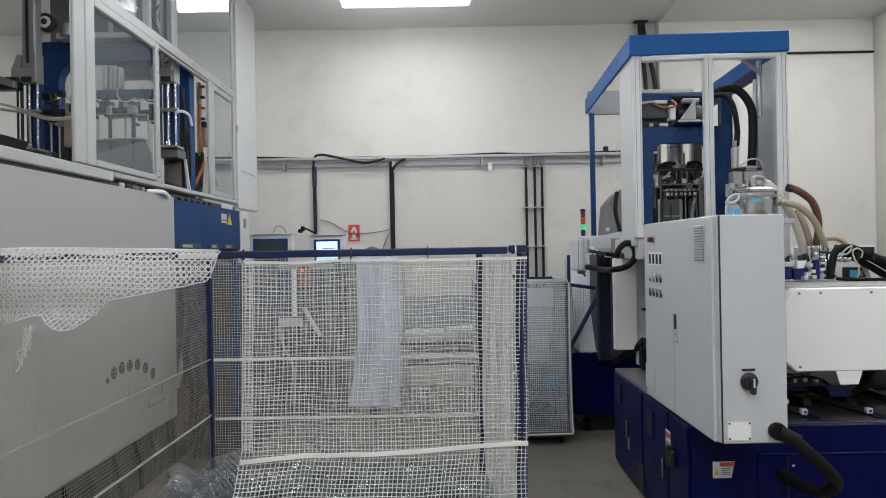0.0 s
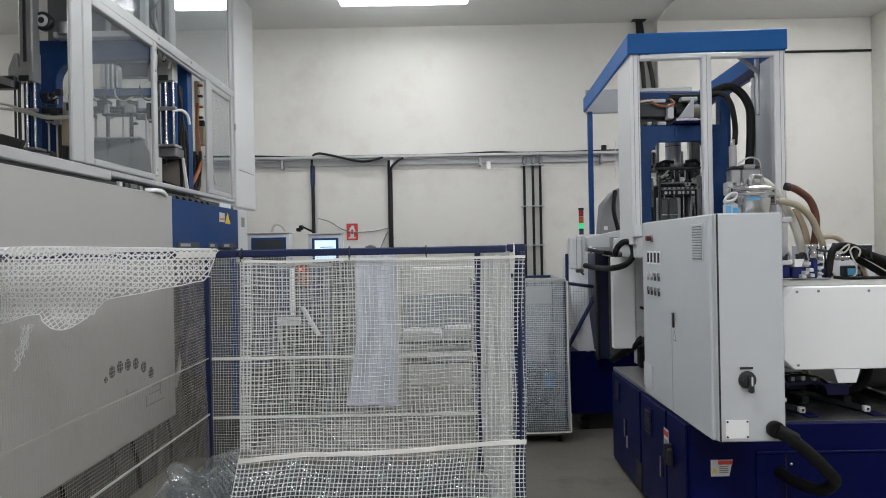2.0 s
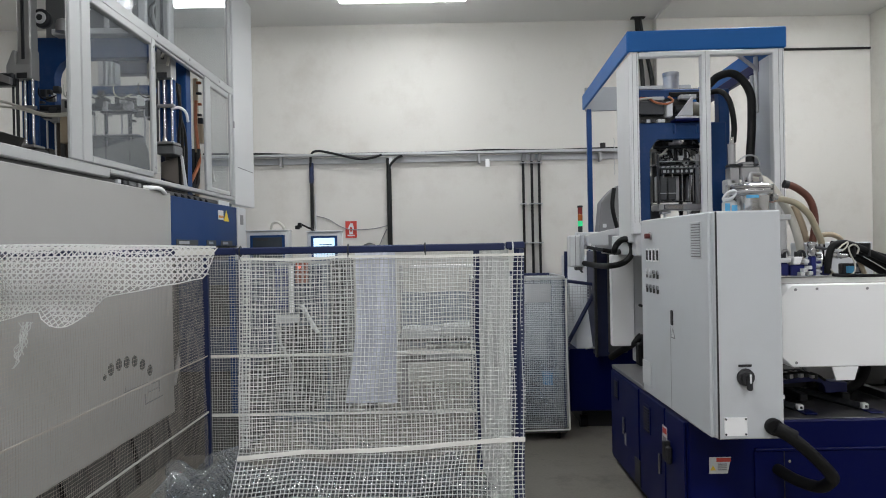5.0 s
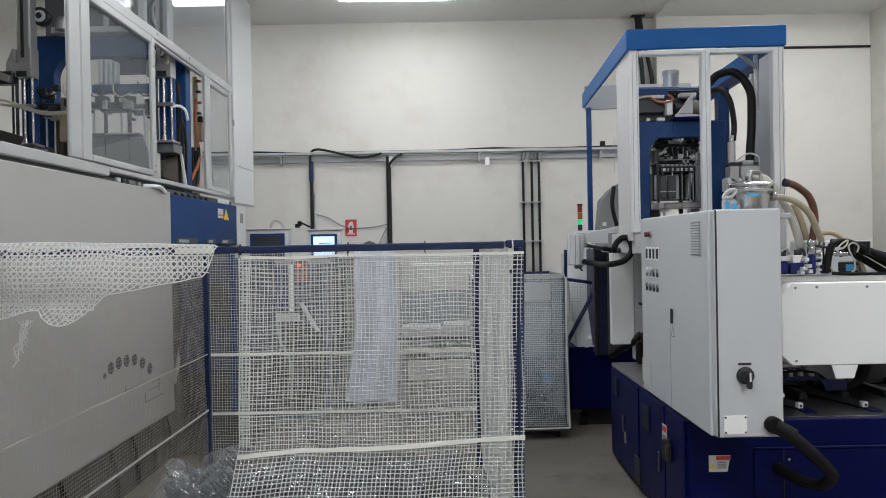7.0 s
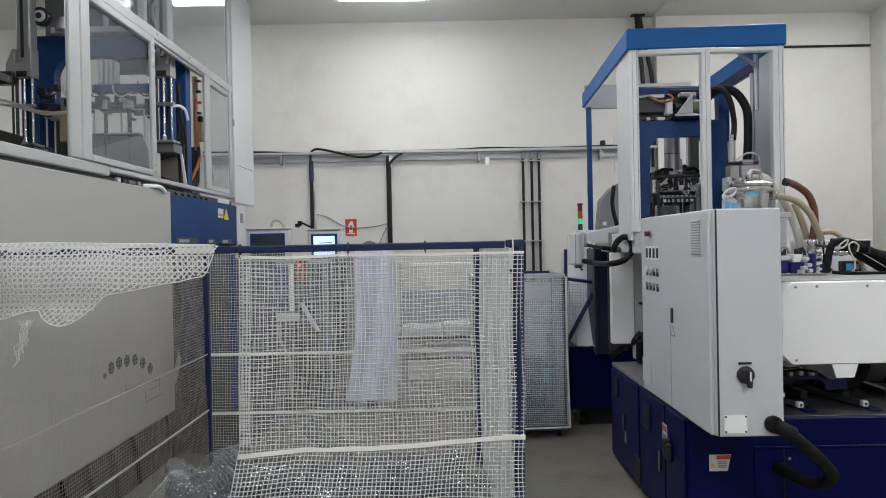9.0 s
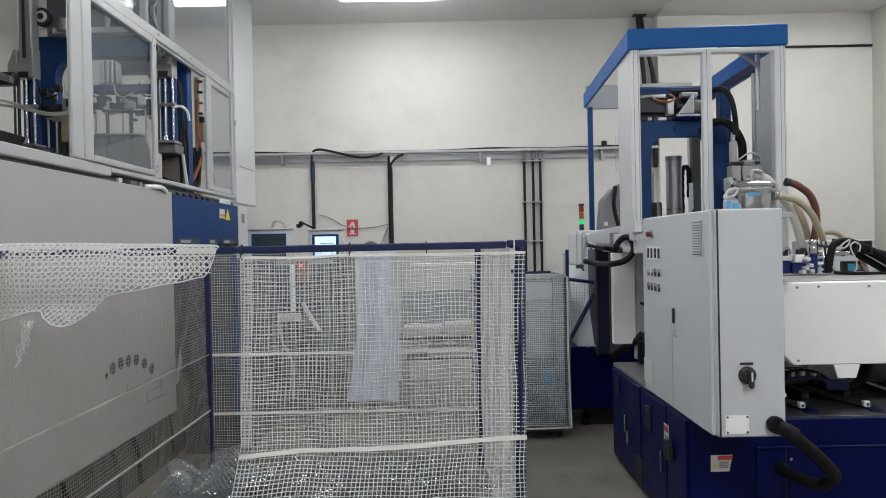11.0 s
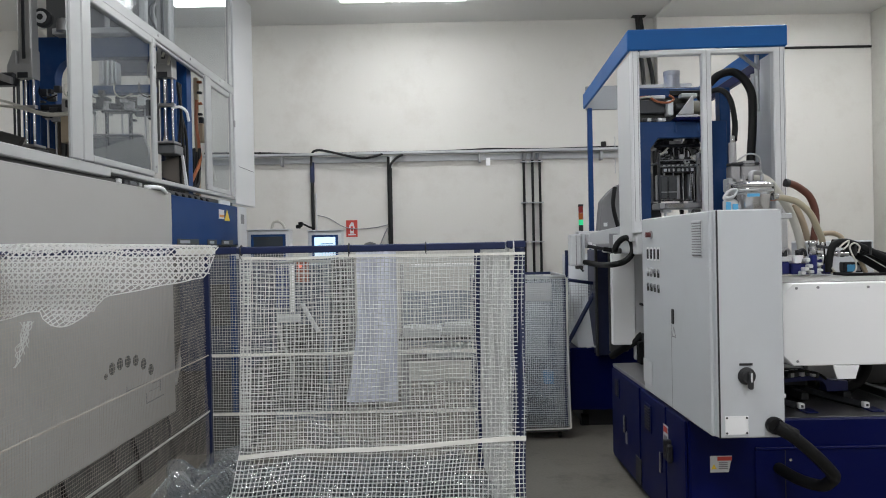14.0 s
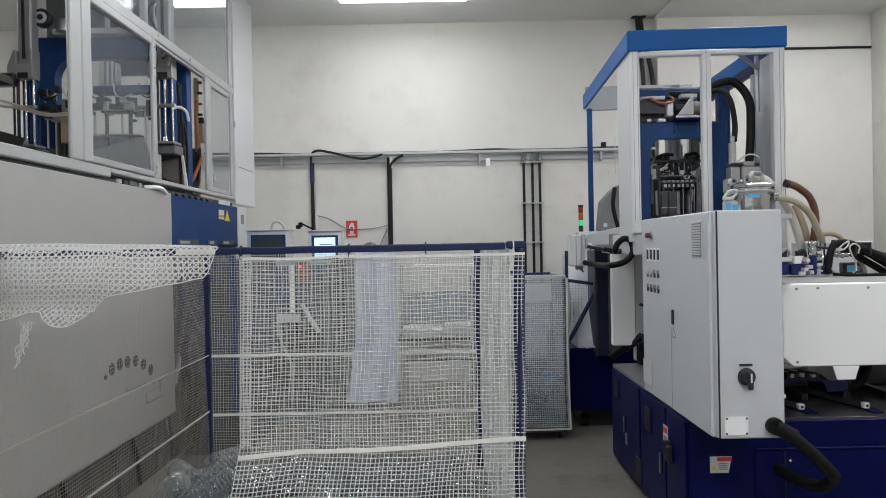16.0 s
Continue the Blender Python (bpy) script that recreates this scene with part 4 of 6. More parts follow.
def left_details():
    mc = bpy.data.objects["moulding_machine"]
    X = -1.9
    for y, z in ((3.883, 0.802), (3.957, 0.833), (4.054, 0.845), (4.155, 0.842), (4.262, 0.831), (4.372, 0.791), (4.48, 0.737)):
        r = 0.018 if y < 3.9 else 0.036
        part("cable_hole", disc(X - 0.004, y, z, r, 0.006, "x", 18), SHADE, mc, "dark round cable hole")
    for y0, y1, z0, z1 in ((4.4, 4.68, 0.53, 0.54), (4.5, 4.64, 0.641, 0.65), (4.4, 4.41, 0.535, 0.6), (4.615, 4.628, 0.57, 0.64), (4.45, 4.62, 0.598, 0.606), (4.12, 4.45, 0.664, 0.67), (4.13, 4.14, 0.665, 0.70)):
        part("scratch", boxed(X - 0.002, X + 0.001, y0, y1, z0, z1, 0), GREYINK, mc, "dark scuff line")
    for y0, y1 in ((4.98, 5.42), (5.62, 5.85), (5.98, 6.3)):
        part("slot", boxed(X - 0.006, X - 0.001, y0, y1, 1.542, 1.585, 0), SHADE, mc, "dark slot with a pale tag")
        part("slot_tag", boxed(X - 0.004, X + 0.0005, y0 + 0.05, y0 + 0.05 + 0.45 * (y1 - y0), 1.552, 1.574, 0), GALV, mc)
    # warning stickers
    part("sticker", boxed(X - 0.004, X - 0.001, 5.92, 6.06, 1.765, 1.845, 0), PALE, mc, "white and orange warning sticker")
    part("sticker", boxed(X - 0.004, X + 0.001, 5.93, 6.05, 1.78, 1.80, 0), surface("orange_sticker", (0.62, 0.25, 0.05), 0.5, bump=0), mc)
    part("sticker", sideways([(6.07, 1.755), (6.21, 1.755), (6.14, 1.85)], X - 0.003, X + 0.001), YELLOW, mc, "yellow triangle sticker")
    part("sticker", boxed(X + 0.001, X + 0.003, 6.55, 6.65, 1.74, 1.83, 0), GREYINK, mc)
    # slot under the guard frame with cables and a white tube end
    part("slot", boxed(X - 0.3, X - 0.035, 4.005, 4.885, 1.907, 1.95, 0), BLACK, mc)
    part("tube_end", hosed([(-2.0, 4.5, 1.915), (-1.92, 4.53, 1.918), (-1.885, 4.6, 1.921), (-1.885, 4.69, 1.918), (-1.89, 4.76, 1.897)], 0.014), WHITE, mc, "white bent tube", smooth=True)
    for y0, y1, m in ((4.12, 4.16, PALE), (4.19, 4.24, DARK), (4.27, 4.36, IRON), (4.40, 4.44, DULL)):
        part("slot_fitting", boxed(X - 0.034, X - 0.012, y0, y1, 1.91, 1.935, 0.003), m, mc)
    for k in range(6):
        y = 4.95 + 0.13 * k
        part("cable", hosed([(-2.1, y, 1.98), (-1.97, y + 0.05, 1.93), (-1.93, y + 0.12, 1.905), (-2.0, y + 0.2, 1.9)], 0.011), BLACK, mc, smooth=True)
    part("foot", boxed(-1.99, X - 0.02, 6.0, 6.3, 1.895, 1.936, 0.004), ALU, mc)
    part("seam", boxed(X + 0.004, X + 0.009, 6.5, 7.0, 2.27, 2.276, 0), GREYINK, mc)
    part("handle", boxed(X + 0.006, X + 0.02, 6.36, 6.385, 2.62, 2.68, 0.004), DULL, mc)
    for y, z in ((4.63, 2.86), (4.63, 2.72), (4.63, 2.06), (6.0, 2.955), (5.3, 2.955), (4.7, 2.955), (5.63, 2.03)):
        part("bolt", disc(X + 0.004, y, z, 0.009, 0.006, "x", 8), DULL, mc)
    # lower end, seen through the net: legs, braces, pipes
    part("leg", boxed(-2.05, -1.95, 6.2, 6.3, 0, 0.86, 0.006), MIDBLUE, mc)
    part("brace", hosed([(-1.93, 4.95, 0.55), (-1.94, 5.3, 1.1), (-1.95, 5.5, 1.5)], 0.016, 8), DULL, mc)
    for k in range(4):
        part("pipe", hosed([(-1.95, 5.1 + 0.2 * k, 1.5), (-1.93, 5.12 + 0.2 * k, 1.1), (-1.96, 5.2 + 0.19 * k, 0.5), (-1.98, 5.3 + 0.15 * k, 0.05)], 0.012 + 0.004 * (k % 2)), BLACK, mc, smooth=True)
    for k in range(9):
        y = 2.7 + 0.27 * k
        part("pipe", hosed([(-1.965, y, 0.36), (-1.94, y + 0.03, 0.2), (-1.955, y + 0.1, 0.02)], 0.014), (BLACK, SHADE, DARK)[k % 3], mc, smooth=True)
    # behind the panes: gauges, valve blocks, frames, air lines
    part("roller", lathe([(0.04, 0.0), (0.058, -0.006), (0.066, 0.0), (0.066, 0.05), (0.05, 0.06)], 24, (-2.873, 5.03, 3.205), "y"), DARK, mc, "dark roller with a pale hub", smooth=True)
    part("roller_hub", lathe([(0.026, -0.012), (0.04, -0.008), (0.044, 0.0), (0.04, 0.02)], 24, (-2.873, 5.03, 3.205), "y"), PALE, mc, smooth=True)
    part("roller_axle", lathe([(0.0, -0.016), (0.022, -0.014), (0.026, 0.0)], 16, (-2.873, 5.03, 3.205), "y"), INK, mc)
    part("cap", lathe([(0.05, 3.12), (0.05, 3.17), (0.04, 3.205), (0.01, 3.22)], 18, (-2.747, 5.1, 0)), DULL, mc)
    part("upper_column", boxed(-2.40, -2.33, 5.2, 5.28, 3.2, 3.86, 0.008), DULL, mc)
    part("upper_column", boxed(-2.24, -2.19, 5.2, 5.26, 3.2, 3.86, 0.008), PALE, mc)
    part("upper_rail", boxed(-3.4, -2.0, 5.6, 5.66, 3.62, 3.70, 0.008), DULL, mc)
    for k in range(3):
        x = -2.14 + 0.05 * k
        part("air_line", hosed([(x, 5.3, 3.8), (x + 0.04, 5.25, 3.45), (x - 0.02, 5.2, 3.3), (x + 0.03, 5.2, 3.15)], 0.009, 8), BLACK, mc, smooth=True)
    for x0, x1, z0, z1, m in ((-2.475, -2.44, 2.716, 2.892, GALV), (-2.43, -2.405, 2.70, 2.892, GALV), (-2.398, -2.374, 2.70, 2.892, GALV), (-2.36, -2.345, 2.72, 2.88, GALV), (-2.52, -2.08, 2.65, 2.71, MIDBLUE), (-2.50, -2.42, 2.55, 2.63, DARK), (-2.45, -2.41, 2.50, 2.60, DULL), (-2.36, -2.31, 2.56, 2.63, DARK), (-2.30, -2.22, 2.53, 2.60, DULL), (-2.20, -2.14, 2.56, 2.64, PALE), (-2.26, -2.2, 2.58, 2.62, DARK), (-2.14, -2.09, 2.48, 2.60, DARK), (-2.75, -2.66, 2.52, 2.62, DULL), (-2.84, -2.78, 2.50, 2.56, DARK), (-2.76, -2.62, 2.30, 2.50, TAN), (-2.68, -2.60, 2.05, 2.32, SHADE)):
        part("valve_block", boxed(x0, x1, 5.05, 5.13, z0, z1, 0.006), m, mc)
    for x in (-2.412, -2.24):
        part("stand_leg", boxed(x, x + 0.016, 5.0, 5.03, 1.95, 2.50, 0.003), DARK, mc)
    part("stand_top", boxed(-2.43, -2.21, 4.98, 5.06, 2.50, 2.515, 0.004), DARK, mc)
    part("stand_shelf", boxed(-2.54, -2.16, 4.98, 5.06, 2.33, 2.345, 0.004), DULL, mc)
    part("chute", prism([(-2.6, 1.96), (-2.09, 1.94), (-2.094, 2.1), (-2.105, 2.24), (-2.145, 2.325), (-2.488, 2.238), (-2.6, 2.205)], 5.0, 5.02, 0.003), CHUTE, mc, "grey sheet chute")
    part("chute_back", boxed(-2.56, -2.18, 5.1, 5.12, 1.96, 2.35, 0.003), IRON, mc, "dark grey sheet behind the chute")
    part("chute", prism([(-3.4, 2.33), (-3.077, 2.27), (-2.872, 2.222), (-2.839, 2.291), (-2.985, 2.336), (-3.4, 2.42)], 4.72, 4.76, 0.003), SHADE, mc, "dark tilted sheet")
    part("back_plate", boxed(-2.255, -2.05, 5.6, 5.64, 1.95, 2.83, 0.004), SLATEDARK, mc, "dark navy back plate")
    for x0, x1, m in ((-2.925, -2.89, "a"), (-2.883, -2.85, "b"), (-2.843, -2.81, "a")):
        part("brown_casing", boxed(x0, x1, 5.28, 5.33, 1.95, 2.51, 0.006), BROWN if m == "a" else IRON, mc, "brown-grey casing")
    part("arm", boxed(-3.5, -3.0, 4.9, 4.98, 2.69, 2.78, 0.01), DARK, mc)
    part("arm", prism([(-3.5, 2.86), (-3.5, 2.93), (-3.0, 2.74), (-3.0, 2.69)], 4.86, 4.9, 0.003), DULL, mc)
    for z0, z1, z2 in ((2.52, 2.477, 2.432), (2.485, 2.462, 2.42)):
        part("air_line", hosed([(-3.3, 4.6, z0 + 0.06), (-2.93, 4.6, z0), (-2.78, 4.6, z1), (-2.6, 4.6, z2 - 0.01), (-2.42, 4.62, z2)], 0.009, 8), MILKY, mc, "white air line", smooth=True)
    rng = random.Random(21)
    for k in range(46):
        x, z, w, h = rng.uniform(-2.95, -2.1), rng.uniform(2.47, 2.68), rng.uniform(0.008, 0.035), rng.uniform(0.006, 0.03)
        y = rng.uniform(4.96, 5.2)
        m = (DARK, DARK, DULL, SHADE, PALE, DARK)[rng.randrange(6)]
        part("gripper", boxed(x - w, x + w, y, y + 0.04, z - h, z + h, 0.003), m, mc)
    part("track", boxed(-3.0, -2.08, 5.06, 5.12, 2.54, 2.58, 0.004), DARK, mc)
    for x in (-2.9, -2.84, -2.55, -2.35, -2.3, -2.18):
        part("guide_rod", rods((x, 5.14, 2.0), (x, 5.14, 2.55), 0.007, 8), DULL, mc)
    for k in range(5):
        x = -2.9 + 0.18 * k
        part("air_line", hosed([(x, 5.04, 2.72), (x + 0.03, 4.99, 2.64), (x + 0.09, 4.97, 2.60), (x + 0.16, 4.98, 2.63)], 0.005, 6), MILKY if k % 2 else BLACK, mc, smooth=True)
    part("elbow", hosed([(-1.99, 5.16, 2.555), (-1.96, 5.16, 2.563), (-1.93, 5.18, 2.566), (-1.915, 5.25, 2.545), (-1.918, 5.3, 2.485)], 0.0105, 10), WHITE, mc, "white elbow hose", smooth=True)
    part("air_line", hosed([(-2.03, 5.1, 2.92), (-1.99, 5.1, 3.0), (-1.97, 5.1, 2.95), (-1.99, 5.1, 2.86)], 0.01, 8), MILKY, mc, smooth=True)
    part("tan_post", boxed(-2.07, -2.035, 5.84, 5.88, 1.95, 2.95, 0.004), TAN, mc)
    for k in range(6):
        part("peg", boxed(-2.04, -2.0, 5.83, 5.86, 2.45 + 0.09 * k, 2.47 + 0.09 * k, 0.004), COPPER if k % 2 else DARK, mc)
    part("hose", hosed([(-2.03, 5.8, 2.75), (-2.03, 5.78, 2.55), (-1.99, 5.72, 2.35), (-1.965, 5.66, 2.22), (-1.98, 5.55, 2.08), (-2.02, 5.5, 1.96)], 0.014), COPPER, mc, "orange-brown hose", smooth=True)
    part("junction_box", boxed(-2.04, -1.98, 5.80, 5.86, 2.40, 2.56, 0.008), TAN, mc, "brown junction box")
    part("junction_box", boxed(-2.02, -1.98, 5.80, 5.84, 2.56, 2.61, 0.005), INK, mc)
    for k in range(6):
        x = -2.07 + 0.022 * k
        part("hose", hosed([(x - 0.02, 5.7, 2.3 + 0.03 * (k % 2)), (x, 5.62, 2.12), (x + 0.01 * (k % 3), 5.5, 2.0), (x - 0.05, 5.35, 1.95)], 0.014), BLACK, mc, smooth=True)
    part("tray", prism([(-2.13, 2.06), (-1.935, 1.99), (-1.975, 2.225), (-2.13, 2.18)], 5.3, 5.32, 0.003), surface("brown_grey_sheet", (0.17, 0.15, 0.13), 0.5), mc, "tilted brown-grey sheet")
    part("tray_edge", prism([(-1.952, 1.99), (-1.93, 1.99), (-1.96, 2.226), (-1.977, 2.226)], 5.28, 5.3, 0.002), PALE, mc)
    part("air_line", hosed([(-2.0, 6.0, 2.05), (-1.98, 5.95, 2.2), (-2.0, 6.0, 2.32), (-2.02, 6.1, 2.25), (-1.98, 6.08, 2.1)], 0.012, 8), MILKY, mc, smooth=True)


left_details()


# ---- operator screens ----
def operator_panel(x0, x1, y, z0, z1, lit):
    t = thing("operator_panel", ((x0 + x1) / 2, y, 0), "white operator panel with a %s screen on a pedestal" % ("lit pale blue" if lit else "dark"), "control panel")
    part("pedestal", boxed((x0 + x1) / 2 - 0.04, (x0 + x1) / 2 + 0.04, y + 0.05, y + 0.13, 0, z0, 0.006), PALE, t)
    part("casing", boxed(x0, x1, y, y + 0.16, z0, z1, 0.012, 2), PALE, t)
    part("bezel", boxed(x0 + 0.035, x1 - 0.03, y - 0.004, y, z0 + 0.03, z1 - 0.035, 0.003), MIDBLUE, t, "blue bezel")
    scr = part("screen", boxed(x0 + 0.06, x1 - 0.055, y - 0.008, y - 0.004, z0 + 0.05, z1 - 0.055, 0.002), SCREEN if lit else SCREENDIM, t, "lit screen" if lit else "dark screen")
    if lit:
        for dz, w, m in ((0.03, 0.12, SCREENDIM), (0.05, 0.06, BLUE)):
            part("screen_bar", boxed(x0 + 0.11, x0 + 0.11 + w, y - 0.0095, y - 0.008, z1 - 0.09 - dz, z1 - 0.082 - dz, 0), m, scr)
    else:
        part("screen_bar", boxed(x0 + 0.1, x0 + 0.2, y - 0.0095, y - 0.008, z1 - 0.085, z1 - 0.07, 0), INK, scr)
    part("shade_lip", boxed(x0 - 0.005, x1 + 0.005, y - 0.02, y + 0.165, z1, z1 + 0.012, 0.004), PALE, t)


operator_panel(-1.775, -1.395, 6.3, 1.36, 1.665, False)
operator_panel(-1.225, -0.92, 6.3, 1.36, 1.65, True)
single("cable", hosed([(-1.57, 6.38, 1.68), (-1.55, 6.38, 1.74), (-1.5, 6.38, 1.745), (-1.45, 6.36, 1.70), (-1.44, 6.34, 1.60), (-1.44, 6.34, 1.5)], 0.012), MILKY, "white looped cable over the operator panel", "cable", smooth=True)
plug = bmesh.new()
box(plug, -1.375, -1.335, 6.5, 6.56, 1.685, 1.72, 0.006)
box(plug, -1.35, -1.315, 6.5, 6.55, 1.70, 1.745, 0.006)
hose(plug, [(-1.32, 6.53, 1.73), (-1.26, 6.53, 1.70), (-1.2, 6.52, 1.66), (-1.18, 6.45, 1.5)], 0.009)
single("cable_plug", plug, BLACK, "black cable plug on a bracket behind the panel", "plug")
single("floor_post", lathe([(0.05, 0.0), (0.05, 1.4), (0.07, 1.46), (0.07, 1.5), (0.05, 1.53), (0.01, 1.545)], 18, (-0.66, 6.3, 0)), SHADE, "dark rounded bollard post behind the pen rail", "post", smooth=True)


# ---- cabinets and stacks seen through the netting ----
def lumpy(x0, x1, y0, y1, z0, z1, seed):
    bm = bmesh.new()
    box(bm, x0, x1, y0, y1, z0, z1)
    bmesh.ops.subdivide_edges(bm, edges=list(bm.edges), cuts=6, use_grid_fill=True)
    for v in bm.verts:
        n = noise.noise_vector(v.co * 9 + Vector((seed, 0, 0)))
        v.co += n * 0.02
        v.co.z = max(z0, v.co.z)
    return bm


def rear_cabinet():
    t = thing("feeder_cabinet", (-1.3, 6.3, 0), "dark blue feeder cabinet with a white ledge", "cabinet")
    part("body", boxed(-1.85, -1.0, 6.02, 6.7, 0, 1.36, 0.01), surface("grey_blue_casing", (0.15, 0.18, 0.225), 0.5, vary=0.25, stain=(0.06, 0.07, 0.1), amount=0.6), t)
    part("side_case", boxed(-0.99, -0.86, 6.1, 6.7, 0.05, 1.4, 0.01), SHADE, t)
    part("ledge", boxed(-1.86, -1.24, 5.94, 6.02, 0.875, 0.935, 0.006), PALE, t, "white ledge")
    part("panel", boxed(-1.78, -1.34, 6.0, 6.018, 0.97, 1.33, 0.004), surface("dusty_blue_panel", (0.05, 0.075, 0.2), 0.5, vary=0.4, scale=8), t, "dusty blue panel")
    part("frame_upright", boxed(-1.325, -1.285, 5.97, 6.0, 0.95, 1.36, 0.004), WHITE, t, "white upright")
    part("clip", lumpy(-1.53, -1.45, 5.93, 5.96, 0.60, 0.76, 3), PALE, t)
    part("panel", boxed(-1.28, -1.04, 6.0, 6.018, 0.9, 1.34, 0.004), SLATE, t)
    part("red_box", boxed(-1.27, -1.16, 5.98, 6.0, 1.2, 1.38, 0.006), surface("dull_red_paint", (0.3, 0.1, 0.06), 0.5), t)
    part("indicator", disc(-1.235, 5.985, 1.345, 0.014, -0.01, "y"), LEDRED, t, "lit red indicator")
    part("indicator", disc(-1.46, 5.99, 0.765, 0.013, -0.02, "y"), LEDGREEN, t, "lit green indicator")
    # dark sheet in place of the shade below the ledge
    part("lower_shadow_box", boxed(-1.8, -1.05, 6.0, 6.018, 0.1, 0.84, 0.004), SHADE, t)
    for k in range(5):
        part("cable", hosed([(-1.75 + 0.16 * k, 5.99, 0.86), (-1.7 + 0.15 * k, 5.95, 0.7), (-1.62 + 0.15 * k, 5.97, 0.5), (-1.6 + 0.14 * k, 5.99, 0.2)], 0.012), (SHADE, BLACK, DULL, BLACK, SHADE)[k], t, smooth=True)
    part("cable", hosed([(-1.22, 5.98, 1.02), (-1.15, 5.95, 0.9), (-1.08, 5.96, 0.78)], 0.02), PALE, t, smooth=True)


rear_cabinet()


WRAP = surface("wrapped_film", (0.5, 0.52, 0.52), 0.35, vary=0.3, scale=14, bump=0.2)


def stack():
    t = thing("work_bench", (-0.03, 6.2, 0), "grey steel bench with a lower shelf", "bench")
    for x in (-0.36, 0.3):
        for y in (6.0, 6.5):
            part("leg", boxed(x - 0.02, x + 0.02, y - 0.02, y + 0.02, 0, 0.69, 0.004), DULL, t)
    part("benchtop", boxed(-0.4, 0.34, 5.96, 6.54, 0.69, 0.715, 0.004), SHADE, t)
    part("shelf", boxed(-0.38, 0.32, 5.98, 6.52, 0.51, 0.53, 0.004), SHADE, t)
    part("back_panel", boxed(-0.4, 0.34, 6.5, 6.53, 0.55, 1.08, 0.004), surface("blue_grey_sheet", (0.27, 0.31, 0.36), 0.45, vary=0.2), t)
    part("cross_bar", boxed(-0.3, 0.34, 6.46, 6.5, 1.30, 1.33, 0.004), WHITE, t)
    for x in (-0.39, 0.33):
        part("upright", boxed(x - 0.015, x + 0.015, 6.5, 6.53, 0.715, 1.33, 0.003), DULL, t)
    single("wrapped_pack", lumpy(-0.36, -0.03, 6.0, 6.4, 0.715, 0.78, 1), WRAP, "white plastic-wrapped pack on the bench", "pack", "wrapped packs")
    single("wrapped_pack", lumpy(0.0, 0.3, 6.05, 6.4, 0.715, 0.80, 4), WRAP, "white plastic-wrapped pack on the bench", "pack", "wrapped packs")
    single("wrapped_pack", lumpy(-0.16, 0.3, 5.98, 6.4, 0.53, 0.605, 7), WRAP, "white plastic-wrapped bundle on the lower shelf", "pack", "wrapped packs")


stack()


# ---- the wall: tray, conduits, sign ----
Y = 7.69


